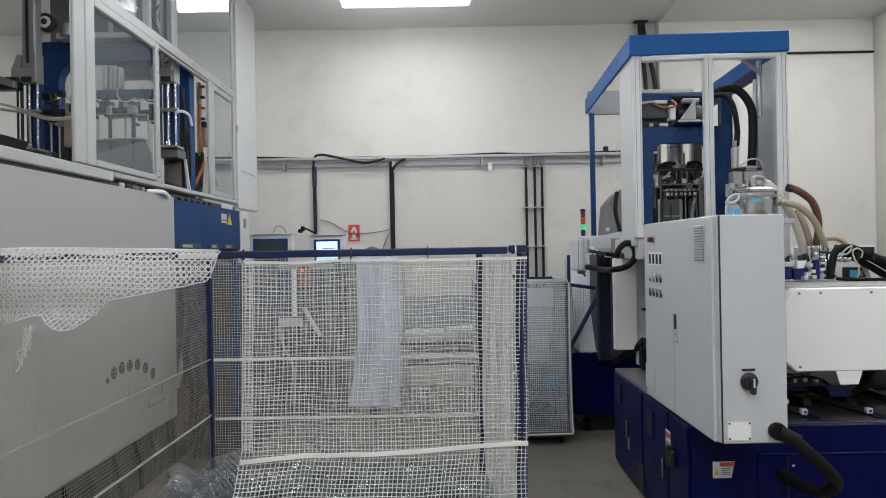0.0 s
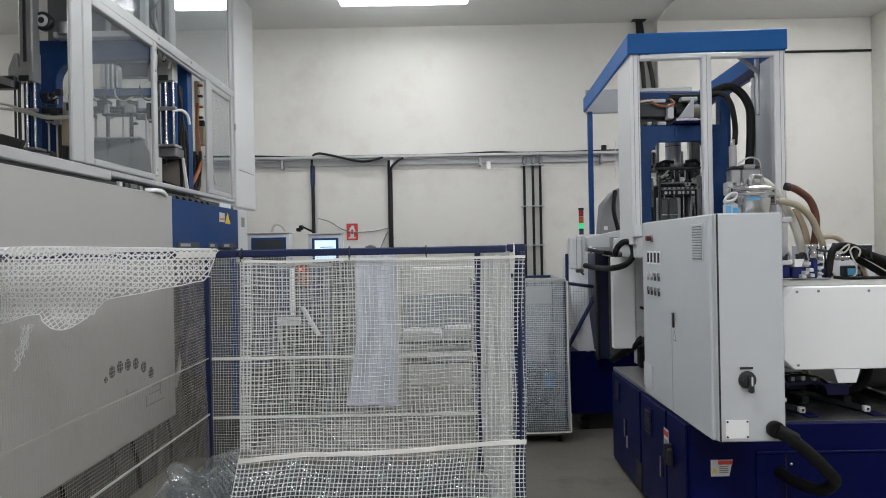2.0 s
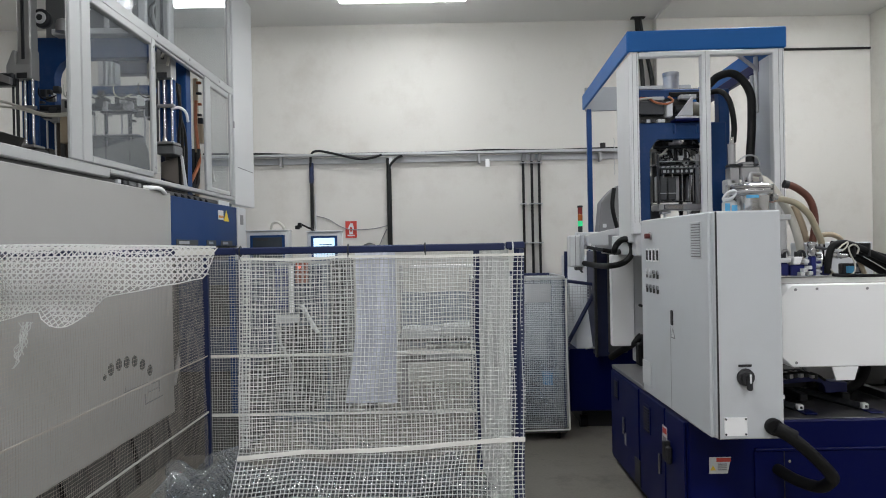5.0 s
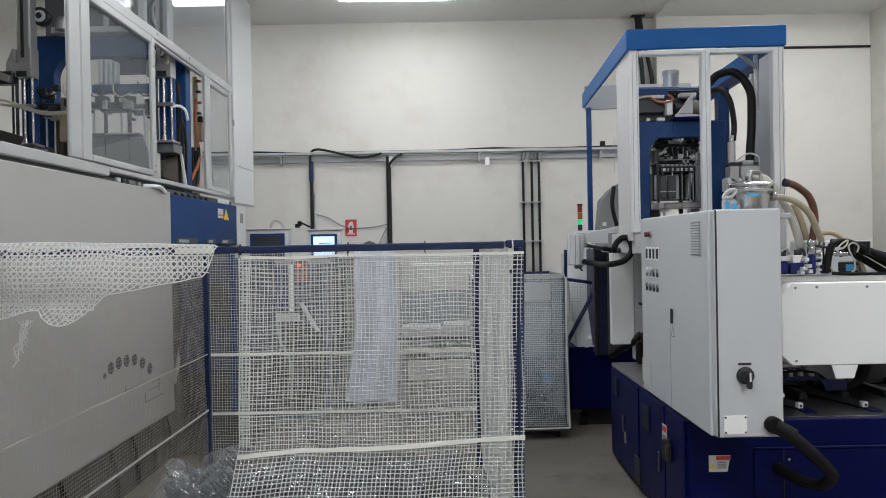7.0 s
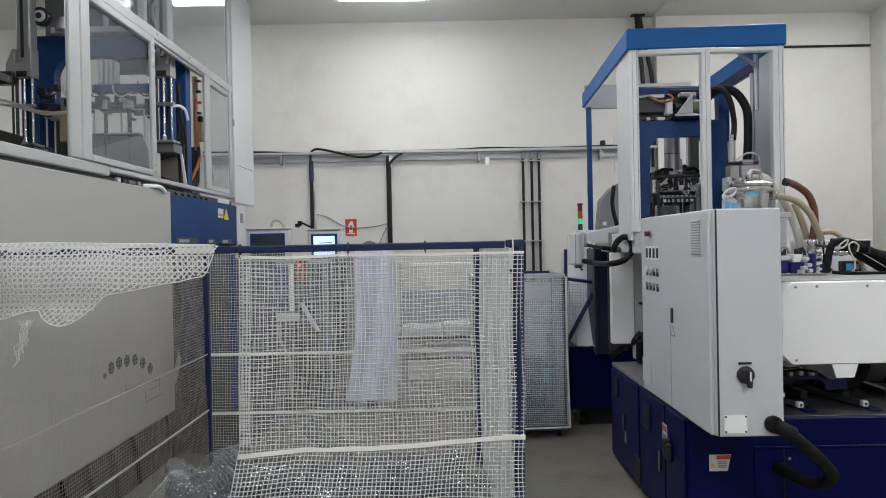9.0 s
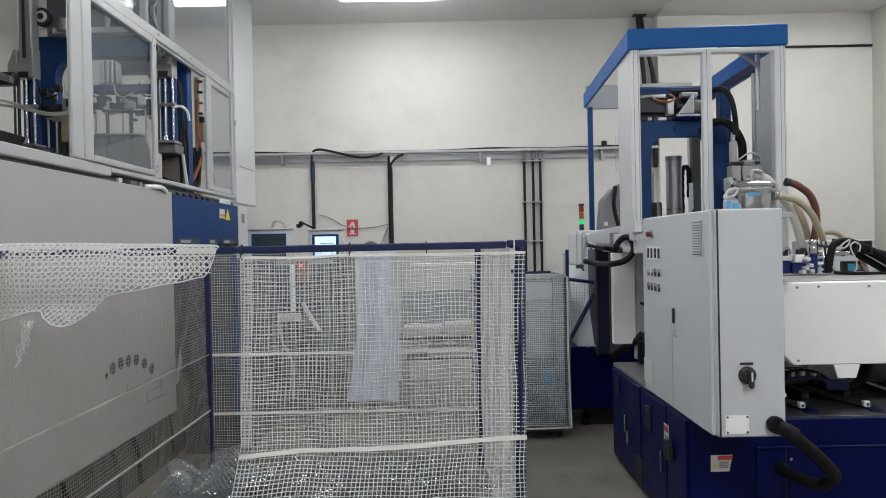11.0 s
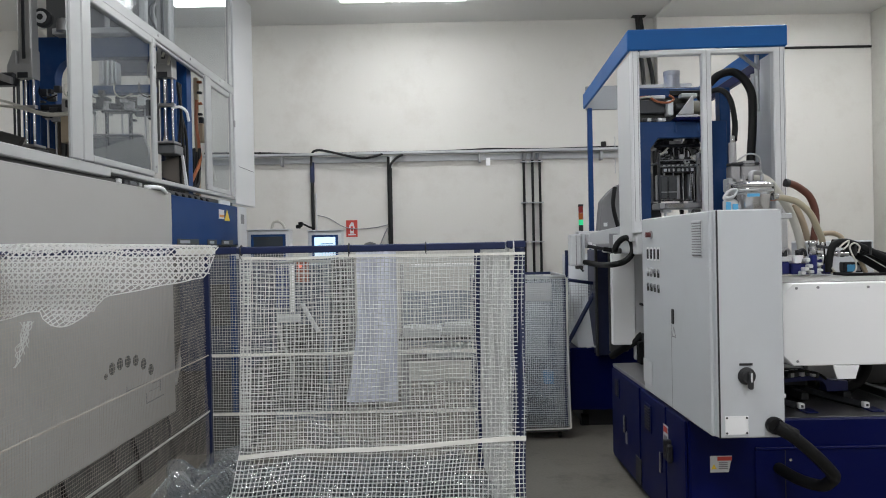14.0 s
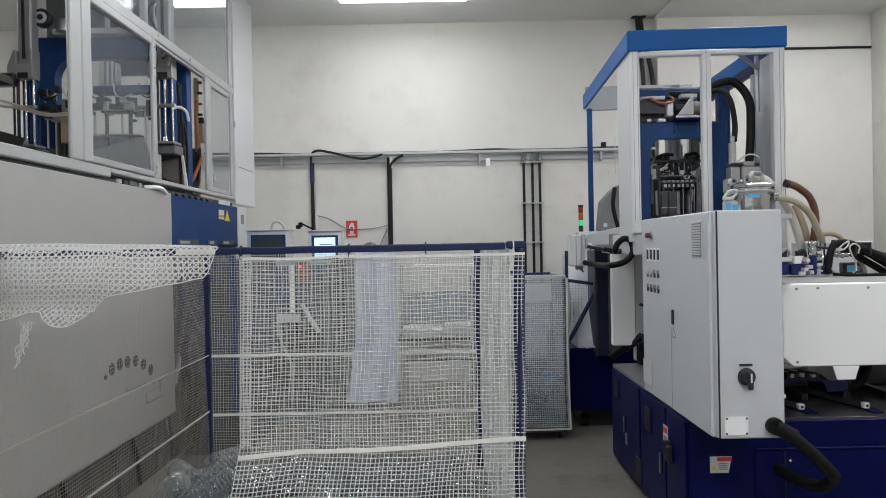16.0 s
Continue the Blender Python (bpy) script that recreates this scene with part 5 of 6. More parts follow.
def wall_services():
    t = thing("cable_tray", (-0.1, Y, 2.5), "galvanised cable tray along the wall with loose cables", "cable tray", kind="structure")
    part("rail", boxed(-2.6, 2.37, Y - 0.1, Y - 0.015, 2.505, 2.535, 0.006), GALV, t)
    part("rail", boxed(-2.6, 2.37, Y - 0.012, Y - 0.002, 2.43, 2.50, 0.003), GALV, t)
    for x in (-1.75, 0.42, 1.75):
        part("bracket", boxed(x - 0.012, x + 0.012, Y - 0.09, Y, 2.40, 2.505, 0.003), DULL, t)
    part("cable", hosed([(-2.6, Y - 0.06, 2.558), (-2.0, Y - 0.06, 2.55), (-1.5, Y - 0.06, 2.53), (-0.9, Y - 0.06, 2.533), (0.0, Y - 0.06, 2.533), (0.55, Y - 0.06, 2.548), (0.8, Y - 0.06, 2.54), (1.2, Y - 0.06, 2.535), (1.8, Y - 0.05, 2.545), (2.3, Y - 0.05, 2.545)], 0.011), PIPE, t, smooth=True)
    part("cable", hosed([(-1.43, Y - 0.05, 2.40), (-1.42, Y - 0.06, 2.53), (-1.35, Y - 0.09, 2.565), (-1.2, Y - 0.105, 2.54), (-0.9, Y - 0.105, 2.47), (-0.75, Y - 0.105, 2.48), (-0.6, Y - 0.08, 2.53)], 0.013), PIPE, t, smooth=True)
    part("stub", rods((1.78, Y - 0.06, 2.53), (1.78, Y - 0.06, 2.60), 0.03), PIPE, t)

    def conduit(x, z0, z1, r, m, label):
        c = thing("conduit", (x, Y, z0), label, "conduit", kind="structure")
        part("pipe", rods((x, Y - r - 0.012, z0), (x, Y - r - 0.012, z1), r, 12), m, c, smooth=False)
        return c
    conduit(-1.425, 0.1, 2.40, 0.019, PIPE, "black upright conduit with a blue sleeve on the wall")
    c = bpy.data.objects["conduit"]
    part("sleeve", rods((-1.425, Y - 0.034, 2.22), (-1.425, Y - 0.034, 2.44), 0.025), TUBE, c, "blue sleeve")
    part("strip", boxed(-1.398, -1.385, Y - 0.02, Y, 1.6, 2.1, 0.002), PALE, c, "white strip")
    conduit(-0.573, 0.1, 2.48, 0.027, PIPE, "thick black conduit up the wall")
    for x in (0.905, 1.0, 1.08):
        c = conduit(x, 0.9, 2.47, 0.0145, PIPE, "black upright conduit clipped to the wall")
        for z in (2.40, 1.95, 1.52):
            part("clip", boxed(x - 0.035, x + 0.035, Y - 0.06, Y, z - 0.006, z + 0.006, 0.002), GALV, c, "galvanised clip")
        part("neck", rods((x, Y - 0.032, 2.42), (x + 0.012, Y - 0.05, 2.50), 0.024), DULL, c)
    single("cable", hosed([(-0.57, Y - 0.09, 2.33), (-0.55, Y - 0.1, 2.40), (-0.48, Y - 0.1, 2.47), (-0.42, Y - 0.09, 2.50)], 0.014), PIPE, "black cable branching up to the tray", "cable", smooth=True)
    single("paper_tag", boxed(-0.565, -0.535, Y - 0.095, Y - 0.088, 2.36, 2.48, 0.001), PALE, "white paper tag tied to the conduit", "tag")
    single("paper_tag", boxed(0.49, 0.535, Y - 0.05, Y - 0.045, 2.365, 2.45, 0.001), WHITE, "white tag hanging from the cable tray", "tag")
    single("cable", hosed([(-1.38, Y - 0.015, 1.86), (-1.25, Y - 0.015, 1.82), (-1.1, Y - 0.015, 1.73), (-0.95, Y - 0.015, 1.70), (-0.75, Y - 0.015, 1.71), (-0.6, Y - 0.015, 1.74)], 0.005, 6), GREYINK, "thin grey wire drooping along the wall", "cable", smooth=True)
    single("cable", hosed([(-0.61, Y - 0.015, 1.70), (-0.66, Y - 0.015, 1.6), (-0.7, Y - 0.015, 1.5)], 0.006, 6), GREYINK, "thin grey wire by the conduit", "cable", smooth=True)
    s = thing("fire_sign", (-1.004, Y, 1.7), "red fire equipment sign with a white pictogram", "sign")
    part("plate", boxed(-1.067, -0.942, Y - 0.006, Y, 1.612, 1.797, 0.001), RED, s)
    pict = PALE
    part("symbol", boxed(-1.045, -0.964, Y - 0.008, Y - 0.006, 1.632, 1.645, 0), pict, s, "white pictogram")
    part("symbol", boxed(-1.025, -0.985, Y - 0.008, Y - 0.006, 1.65, 1.70, 0), pict, s)
    part("symbol", prism([(-1.04, 1.705), (-0.97, 1.705), (-0.985, 1.77), (-1.01, 1.775), (-1.03, 1.74)], Y - 0.008, Y - 0.006), pict, s)
    part("symbol", boxed(-1.018, -0.992, Y - 0.0095, Y - 0.008, 1.68, 1.73, 0), RED, s)
    # pipes by the ceiling, pale wall joint
    for x, dx in ((2.17, 0.06), (2.2, 0.135)):
        single("ceiling_pipe", hosed([(x, 7.62, CEIL), (x + dx * 0.3, 7.62, 3.7), (x + dx, 7.62, 3.2), (x + dx, 7.62, 2.3)], 0.024), PIPE, "black pipe dropping from the ceiling", "pipe", smooth=True)
    single("pipe_flange", boxed(2.11, 2.26, 7.58, 7.66, CEIL - 0.012, CEIL, 0.004), PIPE, "black ceiling flange of the pipes", "flange")


wall_services()


# ---- netted trolley ----
TROLLEYNET = surface("silvery_netting", (0.58, 0.60, 0.61), 0.5, vary=0.35, scale=4, fine=150, bump=0.0)
FILM = clear("hazy_film_lining", (0.9, 0.93, 0.97), 0.25, 1.4, 0.24, 0.3, (0.6, 0.65, 0.72))
def trolley():
    t = thing("net_trolley", (0.6, 5.55, 0), "blue tube trolley wrapped in grey netting, part full of bottles", "trolley")
    x0, x1, y0, y1, z0, z1 = 0.22, 0.93, 5.3, 5.95, 0.10, 1.235
    part("deck", boxed(x0, x1, y0, y1, z0 - 0.04, z0, 0.004), SHADE, t)
    for x in (x0 + 0.012, x1 - 0.012):
        for y in (y0 + 0.012, y1 - 0.012):
            part("post", boxed(x - 0.011, x + 0.011, y - 0.011, y + 0.011, z0, z1, 0.003), TUBE, t)
    for y in (y0 + 0.012, y1 - 0.012):
        part("rail", boxed(x0, x1, y - 0.011, y + 0.011, z1, z1 + 0.022, 0.003), GALV if y < 5.5 else TUBE, t)
    for x in (x0 + 0.012, x1 - 0.012):
        part("rail", boxed(x - 0.011, x + 0.011, y0, y1, z1, z1 + 0.022, 0.003), GALV, t)
    cell = 0.016
    def f(u, v):
        return (x0 + u + 0.01 * math.sin(v * 6) * (v / 1.1), y0 - 0.012 + wave(u, v, 0.006, 2) - 0.03 * max(0, v - 0.9), z1 + 0.01 - v)
    part("net", strands(net_lines(f, x1 - x0 + 0.02, 1.15, cell, 0.05, upright=False), 0.0017), TROLLEYNET, t, "fine silvery netting")
    part("net", strands(net_lines(f, x1 - x0 + 0.02, 1.15, cell, 0.05, level=False), 0.0011), TROLLEYNET, t)
    film = part("film", boxed(x0 + 0.02, x1 - 0.02, y0 + 0.03, y0 + 0.034, z0 + 0.005, z1 - 0.01, 0), FILM, t, "hazy plastic film lining")
    film.visible_shadow = False
    part("paper", boxed(0.62, 0.82, y0 - 0.002, y0 + 0.0, 1.06, 1.2, 0), PALE, t, "pale paper sheet behind the net")
    part("blue_bag", lumpy(0.76, 0.83, y0 + 0.04, y0 + 0.12, 0.42, 0.51, 11), CYAN, t, "crumpled blue bag")
    part("net", strands(net_lines(lambda u, v: (x1 + 0.012 + wave(u, v, 0.004), y0 + u, z1 - v), y1 - y0, 1.13, cell, 0.06), 0.0022), NETGREY, t)
    part("net", strands(net_lines(lambda u, v: (x0 + u, y1 - 0.03 + wave(u, v, 0.004), z1 - v), x1 - x0, 1.13, cell, 0.06), 0.0022), NETGREY, t)
    part("seam", hosed([(x1 + 0.005, y0 - 0.02, z1), (x1 + 0.0, y0 - 0.024, 0.8), (x1 + 0.008, y0 - 0.026, 0.4), (x1 + 0.012, y0 - 0.04, 0.095)], 0.006, 6), HEM, t, "white sewn net edge", smooth=True)
    part("seam", hosed([(x0, y0 - 0.04, 0.095), (0.6, y0 - 0.045, 0.092), (x1 + 0.012, y0 - 0.04, 0.095)], 0.007, 6), HEM, t, smooth=True)
    for x in (x0 + 0.06, x1 - 0.06):
        for y in (y0 + 0.06, y1 - 0.06):
            c = part("castor", lathe([(0.012, -0.014), (0.028, -0.012), (0.03, 0.0), (0.028, 0.012), (0.012, 0.014)], 16, (x, y, 0.03), "x"), BLACK, t, "black castor wheel")
            part("fork", boxed(x - 0.018, x + 0.018, y - 0.012, y + 0.02, 0.034, 0.062, 0.004), STEEL, c, "steel castor fork")
    me = bpy.data.meshes["bottle"]
    rng = random.Random(9)
    for level in range(5):
        for k in range(6):
            ob = new("bottle", me)
            ob.matrix_basis = pose(rng.uniform(0.40, 0.77), rng.uniform(5.46, 5.8), 0.15 + level * 0.09, 90, 0, rng.uniform(0, 360))
            tagged(ob, "empty clear ribbed plastic bottle in the trolley", "bottle", "clear bottles in the trolley")


trolley()


# ---- details of the smaller machine ----
def right_details():
    mc = bpy.data.objects["blowing_machine"]
    cab = bpy.data.objects["control_cabinet"]
    XF = 1.14

    def side(name, y0, y1, z0, z1, t, m, label="", bev=0.002):
        return part(name, boxed(XF - t, XF, y0, y1, z0, z1, bev), m, cab, label)
    # buttons and switches on the door
    part("switch", disc(XF, 3.80, 1.535, 0.022, -0.008, "x", 18), DULL, cab)
    part("switch", disc(XF - 0.008, 3.80, 1.535, 0.014, -0.025, "x", 14), surface("maroon_knob", (0.12, 0.02, 0.02), 0.4), cab, "dark red knob")
    for row, z in ((0, 1.43), (1, 1.33), (2, 1.25)):
        for k in range(4):
            y = 3.865 - k * 0.062
            if row == 0:
                side("rocker_frame", y - 0.021, y + 0.021, z - 0.036, z + 0.036, 0.003, WHITE, "", 0.003)
                side("rocker", y - 0.013, y + 0.013, z - 0.027, z + 0.027, 0.007, INK, "black rocker button", 0.003)
            else:
                big = row == 1 and k < 2
                part("push_button", disc(XF - 0.002, y, z + 0.008, 0.017 if big else 0.012, -0.008, "x", 14), PALE if big else STEEL, cab, "pale push button" if big else "")
                side("lever", y - 0.005, y + 0.003, z - 0.024, z + 0.012, 0.011, GREYINK if big else SHADE, "", 0.002)
    # louvre
    side("louvre_frame", 3.055, 3.185, 1.424, 1.59, 0.003, PALE)
    for k in range(13):
        z = 1.436 + k * 0.0118
        bm = boxed(XF - 0.009, XF - 0.002, 3.065, 3.175, z, z + 0.0075, 0.001)
        part("louvre_slat", bm, GREY, cab)
    part("louvre_back", boxed(XF - 0.0045, XF - 0.003, 3.063, 3.177, 1.43, 1.585, 0), GREYINK, cab)
    # lock, warning mark, nameplate
    side("lock", 3.45, 3.478, 1.085, 1.16, 0.007, INK, "black door lock", 0.004)
    part("warning_mark", sideways([(3.425, 1.02), (3.485, 1.02), (3.458, 1.075)], XF - 0.001, XF - 0.0005), GREYINK, cab, "warning triangle")
    part("warning_mark", sideways([(3.436, 1.026), (3.474, 1.026), (3.457, 1.062)], XF - 0.002, XF - 0.0012), PALE, cab)
    side("door_seam", 3.495, 3.498, 0.66, 1.08, 0.0008, GREYINK, "", 0)
    side("panel_plate", 3.825, 3.98, 0.70, 0.835, 0.006, PALE, "white blank plate")
    for y, z in ((3.1, 0.68),):
        side("sill_trim", y - 0.06, y + 0.2, z - 0.02, z - 0.016, 0.006, DULL)
    # front of the cabinet: rotary switch, plate, cable gland
    yf = 2.962
    part("switch_plate", boxed(1.252, 1.308, yf - 0.003, yf, 0.962, 0.972, 0), INK, cab, "black engraved strip")
    part("rotary_switch", lathe([(0.036, 0.0), (0.038, -0.004), (0.036, -0.012), (0.026, -0.016), (0.024, -0.03), (0.0, -0.031)], 24, (1.281, yf, 0.918), "y"), INK, cab, "black rotary main switch")
    part("switch_handle", boxed(1.272, 1.294, yf - 0.05, yf - 0.028, 0.868, 0.938, 0.006), INK, cab)
    part("switch_handle", boxed(1.279, 1.286, yf - 0.052, yf - 0.05, 0.90, 0.938, 0), PALE, cab, "white pointer")
    part("nameplate", boxed(1.187, 1.286, yf - 0.003, yf, 0.668, 0.747, 0.001), WHITE, cab, "blank white nameplate")
    for x in (1.194, 1.279):
        for z in (0.675, 0.74):
            part("rivet", disc(x, yf - 0.003, z, 0.0045, -0.003, "y", 8), DARK, cab)
    part("cable_gland", lathe([(0.034, 0.0), (0.036, -0.006), (0.036, -0.03), (0.032, -0.036)], 18, (1.392, yf, 0.708), "y"), BLACK, cab, smooth=False)
    part("cable_gland", rods((1.392, yf - 0.02, 0.708), (1.47, 2.93, 0.665), 0.031, 16), BLACK, cab)
    part("conduit_hose", hosed([(1.40, 2.94, 0.703), (1.47, 2.925, 0.655), (1.55, 2.93, 0.585), (1.625, 2.95, 0.51), (1.668, 3.0, 0.463), (1.66, 3.06, 0.41), (1.635, 3.12, 0.395), (1.602, 3.2, 0.397), (1.572, 3.29, 0.412), (1.565, 3.32, 0.417)], 0.027, 12, 10), BLACK, cab, "ribbed black conduit", smooth=True)
    part("hinge", boxed(1.445, 1.452, yf + 0.005, yf + 0.025, 0.82, 0.835, 0.001), PALE, cab)
    part("rim_lip", boxed(1.163, 1.169, 2.9585, 2.966, 0.654, 1.626, 0.001), INK, cab, "dark door gap")
    # base: vents, handles, stickers, isolator
    b = 1.138

    def low(name, y0, y1, z0, z1, t, m, label="", bev=0.002):
        return part(name, boxed(b - t, b, y0, y1, z0, z1, bev), m, mc, label)
    for y0, y1, z0, z1 in ((4.55, 4.65, 0.47, 0.60), (3.85, 3.97, 0.43, 0.585)):
        v = low("vent", y0, y1, z0, z1, 0.006, NAVY, "navy louvred vent")
        for k in range(8):
            z = z0 + 0.012 + k * (z1 - z0 - 0.02) / 8
            part("vent_slat", boxed(b - 0.013, b - 0.005, y0 + 0.01, y1 - 0.01, z, z + 0.008, 0.001), INK, v)
    low("vent", 4.06, 4.17, 0.06, 0.22, 0.008, INK, "black vent panel")
    for y, z in ((4.40, 0.345), (3.67, 0.33)):
        low("door_handle", y - 0.008, y + 0.008, z - 0.055, z + 0.055, 0.018, STEEL, "steel door handle", 0.004)
    low("sticker", 3.57, 3.645, 0.42, 0.545, 0.002, PALE, "white and red warning sticker")
    low("sticker", 3.575, 3.64, 0.505, 0.535, 0.003, RED)
    low("sticker", 3.58, 3.635, 0.43, 0.49, 0.003, GREYINK)
    low("isolator", 3.49, 3.57, 0.38, 0.47, 0.03, INK, "black isolator switch", 0.008)
    low("isolator", 3.52, 3.54, 0.41, 0.49, 0.04, INK, "", 0.004)
    low("slot", 4.38, 4.42, 0.22, 0.30, 0.002, GREYINK)
    yb = 3.3
    st = part("sticker", prism([(1.248, 0.396), (1.335, 0.396), (1.352, 0.474), (1.248, 0.474)], yb - 0.003, yb - 0.001), PALE, mc, "white and red hazard sticker")
    part("sticker_stripe", boxed(1.282, 1.35, yb - 0.005, yb - 0.003, 0.452, 0.471, 0), RED, st)
    part("sticker_sign", prism([(1.252, 0.412), (1.278, 0.412), (1.265, 0.436)], yb - 0.005, yb - 0.003), YELLOW, st)
    for k in range(4):
        part("sticker_line", boxed(1.288, 1.33, yb - 0.005, yb - 0.003, 0.412 + 0.009 * k, 0.4165 + 0.009 * k, 0), GREYINK, st)
    part("front_panel", boxed(1.46, 3.0, yb - 0.008, yb, 0.06, 0.50, 0.004), NAVY, mc)
    part("front_seam", boxed(1.60, 1.604, yb - 0.0095, yb - 0.008, 0.06, 0.50, 0), INK, mc)
    part("front_latch", disc(1.625, yb - 0.008, 0.452, 0.007, -0.006, "y", 8), STEEL, mc, "small steel latch")
    part("front_latch", disc(2.13, yb - 0.008, 0.452, 0.007, -0.006, "y", 8), STEEL, mc)
    for x in (1.25, 2.6):
        part("levelling_foot", rods((x, 3.4, 0), (x, 3.4, 0.04), 0.04), BLACK, mc)
        part("levelling_foot", rods((x, 4.68, 0), (x, 4.68, 0.04), 0.04), BLACK, mc)
    # guard: bolts, tab, ledge above
    for x, z in ((1.672, 1.263), (1.774, 1.265), (2.013, 1.263), (1.672, 0.915), (2.3, 1.263)):
        part("bolt", disc(x, 3.3, z, 0.0065, -0.004, "y", 8), GREYINK, mc)
    part("guard_tab", prism([(1.832, 0.895), (1.958, 0.895), (1.938, 0.831), (1.852, 0.831)], 3.285, 3.29, 0.001), WHITE, mc, "white tab")
    DULLTOP = surface("dusty_grey_sheet", (0.33, 0.325, 0.31), 0.6, vary=0.2, scale=6)
    part("guard_ledge", boxed(1.55, 2.7, 3.36, 3.95, 1.286, 1.29, 0.001), DULLTOP, mc)
    # slide under the guard
    part("bed", boxed(1.5, 3.0, 3.31, 4.7, 0.643, 0.648, 0.002), surface("oily_black_bed", (0.035, 0.035, 0.038), 0.32, vary=0.5, scale=9, fine=160, bump=0.3), mc)
    for x in (1.757, 2.078):
        bm = bmesh.new()
        rod(bm, (x - 0.01, 3.46, 0.662), (x - 0.33, 4.5, 0.672), 0.02, 4)
        part("slide_rail", bm, DARK, mc, "dark slide rail")
        part("rail_block", boxed(x - 0.012, x + 0.05, 3.37, 3.46, 0.648, 0.656, 0.003), NAVY, mc)
        part("rail_stop", boxed(x - 0.014, x + 0.014, 3.43, 3.46, 0.656, 0.684, 0.003), WHITE, mc, "white square end stop")
        part("rail_stop", boxed(x - 0.006, x + 0.006, 3.426, 3.43, 0.664, 0.676, 0.001), INK, mc)
    speckled = surface("speckled_blue_paint", (0.016, 0.022, 0.12), 0.5, vary=0.5, scale=20, fine=240, bump=0.4)
    part("carriage_plate", prism([(1.70, 0.762), (1.802, 0.773), (1.90, 0.787), (1.945, 0.784), (2.011, 0.757), (2.097, 0.752), (2.097, 0.701), (1.985, 0.698), (1.975, 0.735), (1.962, 0.752), (1.935, 0.759), (1.70, 0.745)], 3.62, 3.7, 0.003), speckled, mc, "speckled blue carriage plate")
    for k, (x, z, m) in enumerate(((1.775, 0.80, DARK), (1.792, 0.803, PALE), (1.815, 0.806, DARK), (1.846, 0.806, PALE), (1.872, 0.808, DARK), (1.905, 0.803, PALE), (1.92, 0.797, DARK))):
        part("fitting", boxed(x - 0.011, x + 0.011, 3.59, 3.66, z - 0.022, z + 0.008 - 0.004 * (k % 2), 0.004), m, mc)
    part("fitting_hose", hosed([(1.72, 3.6, 0.80), (1.79, 3.585, 0.812), (1.85, 3.585, 0.815), (1.93, 3.6, 0.795), (1.98, 3.62, 0.765)], 0.007, 8), BLACK, mc, smooth=True)
    part("under_hose", hosed([(1.98, 3.7, 0.74), (2.06, 3.68, 0.70), (2.16, 3.68, 0.72), (2.24, 3.7, 0.80), (2.28, 3.74, 0.95)], 0.028, 10), BLACK, mc, smooth=True)
    part("under_hose", hosed([(2.18, 3.8, 0.67), (2.26, 3.8, 0.75), (2.29, 3.82, 0.9)], 0.04, 10), BLACK, mc, smooth=True)
    part("under_cap", lathe([(0.09, 0.0), (0.1, -0.02), (0.1, -0.06)], 20, (2.1, 3.9, 0.8), "y"), PALE, mc)
    for k in range(5):
        part("bed_rib", boxed(1.62 + 0.22 * k, 1.66 + 0.22 * k, 3.6, 4.6, 0.66, 0.70, 0.004), DARK, mc)
    part("drive_block", boxed(1.56, 1.95, 3.75, 3.9, 0.70, 0.80, 0.008), DARK, mc)
    part("drive_block", boxed(2.0, 2.6, 3.95, 4.2, 0.66, 0.88, 0.01), SHADE, mc)
    part("under_box", boxed(1.5, 1.9, 3.9, 4.6, 0.66, 1.28, 0.01), DARK, mc)
    # blue valve stack above the guard
    valveblue = surface("deep_blue_valve_paint", (0.008, 0.014, 0.13), 0.4, vary=0.3, scale=14, fine=90, bump=0.2)
    part("valve_body", boxed(1.79, 1.924, 3.86, 3.98, 1.30, 1.372, 0.008), valveblue, mc, "deep blue valve body")
    part("valve_body", boxed(1.928, 2.03, 3.85, 3.97, 1.30, 1.36, 0.006), valveblue, mc, "deep blue valve body")
    part("valve_lid", boxed(1.80, 1.932, 3.85, 3.95, 1.372, 1.40, 0.006), PALE, mc, "off-white valve lid")
    part("valve_lid", prism([(1.938, 1.362), (1.975, 1.362), (1.992, 1.405), (1.942, 1.405)], 3.84, 3.92, 0.003), WHITE, mc, "white valve lid")
    for x in (1.885, 1.905, 1.975, 1.995):
        part("valve_nut", rods((x, 3.88, 1.40), (x, 3.88, 1.428 + 0.006 * (x > 1.9)), 0.012, 6), DARK, mc)
    part("valve_bridge", hosed([(1.885, 3.87, 1.425), (1.90, 3.87, 1.44), (1.92, 3.87, 1.438), (1.93, 3.87, 1.41)], 0.008, 8), DULL, mc)
    part("valve_bridge", hosed([(1.975, 3.87, 1.42), (1.99, 3.87, 1.436), (2.01, 3.87, 1.43), (2.018, 3.87, 1.40)], 0.008, 8), DARK, mc)
    for x, z in ((2.0, 1.38), (2.015, 1.345), (2.02, 1.315), (1.99, 1.33), (1.975, 1.31)):
        part("fitting", boxed(x - 0.012, x + 0.012, 3.81, 3.86, z - 0.01, z + 0.01, 0.003), PALE, mc)
    for x0, x1, z1 in ((2.031, 2.06, 1.405), (2.098, 2.136, 1.352)):
        part("valve_post", boxed(x0, x1, 3.83, 3.87, 1.30, z1, 0.005), valveblue, mc, "deep blue valve post")
    part("filter_bowl", lathe([(0.016, 1.405), (0.024, 1.412), (0.024, 1.446), (0.018, 1.458), (0.026, 1.466), (0.022, 1.484), (0.008, 1.49)], 16, (2.046, 3.85, 0)), STEEL, mc, "steel filter bowl", smooth=True)
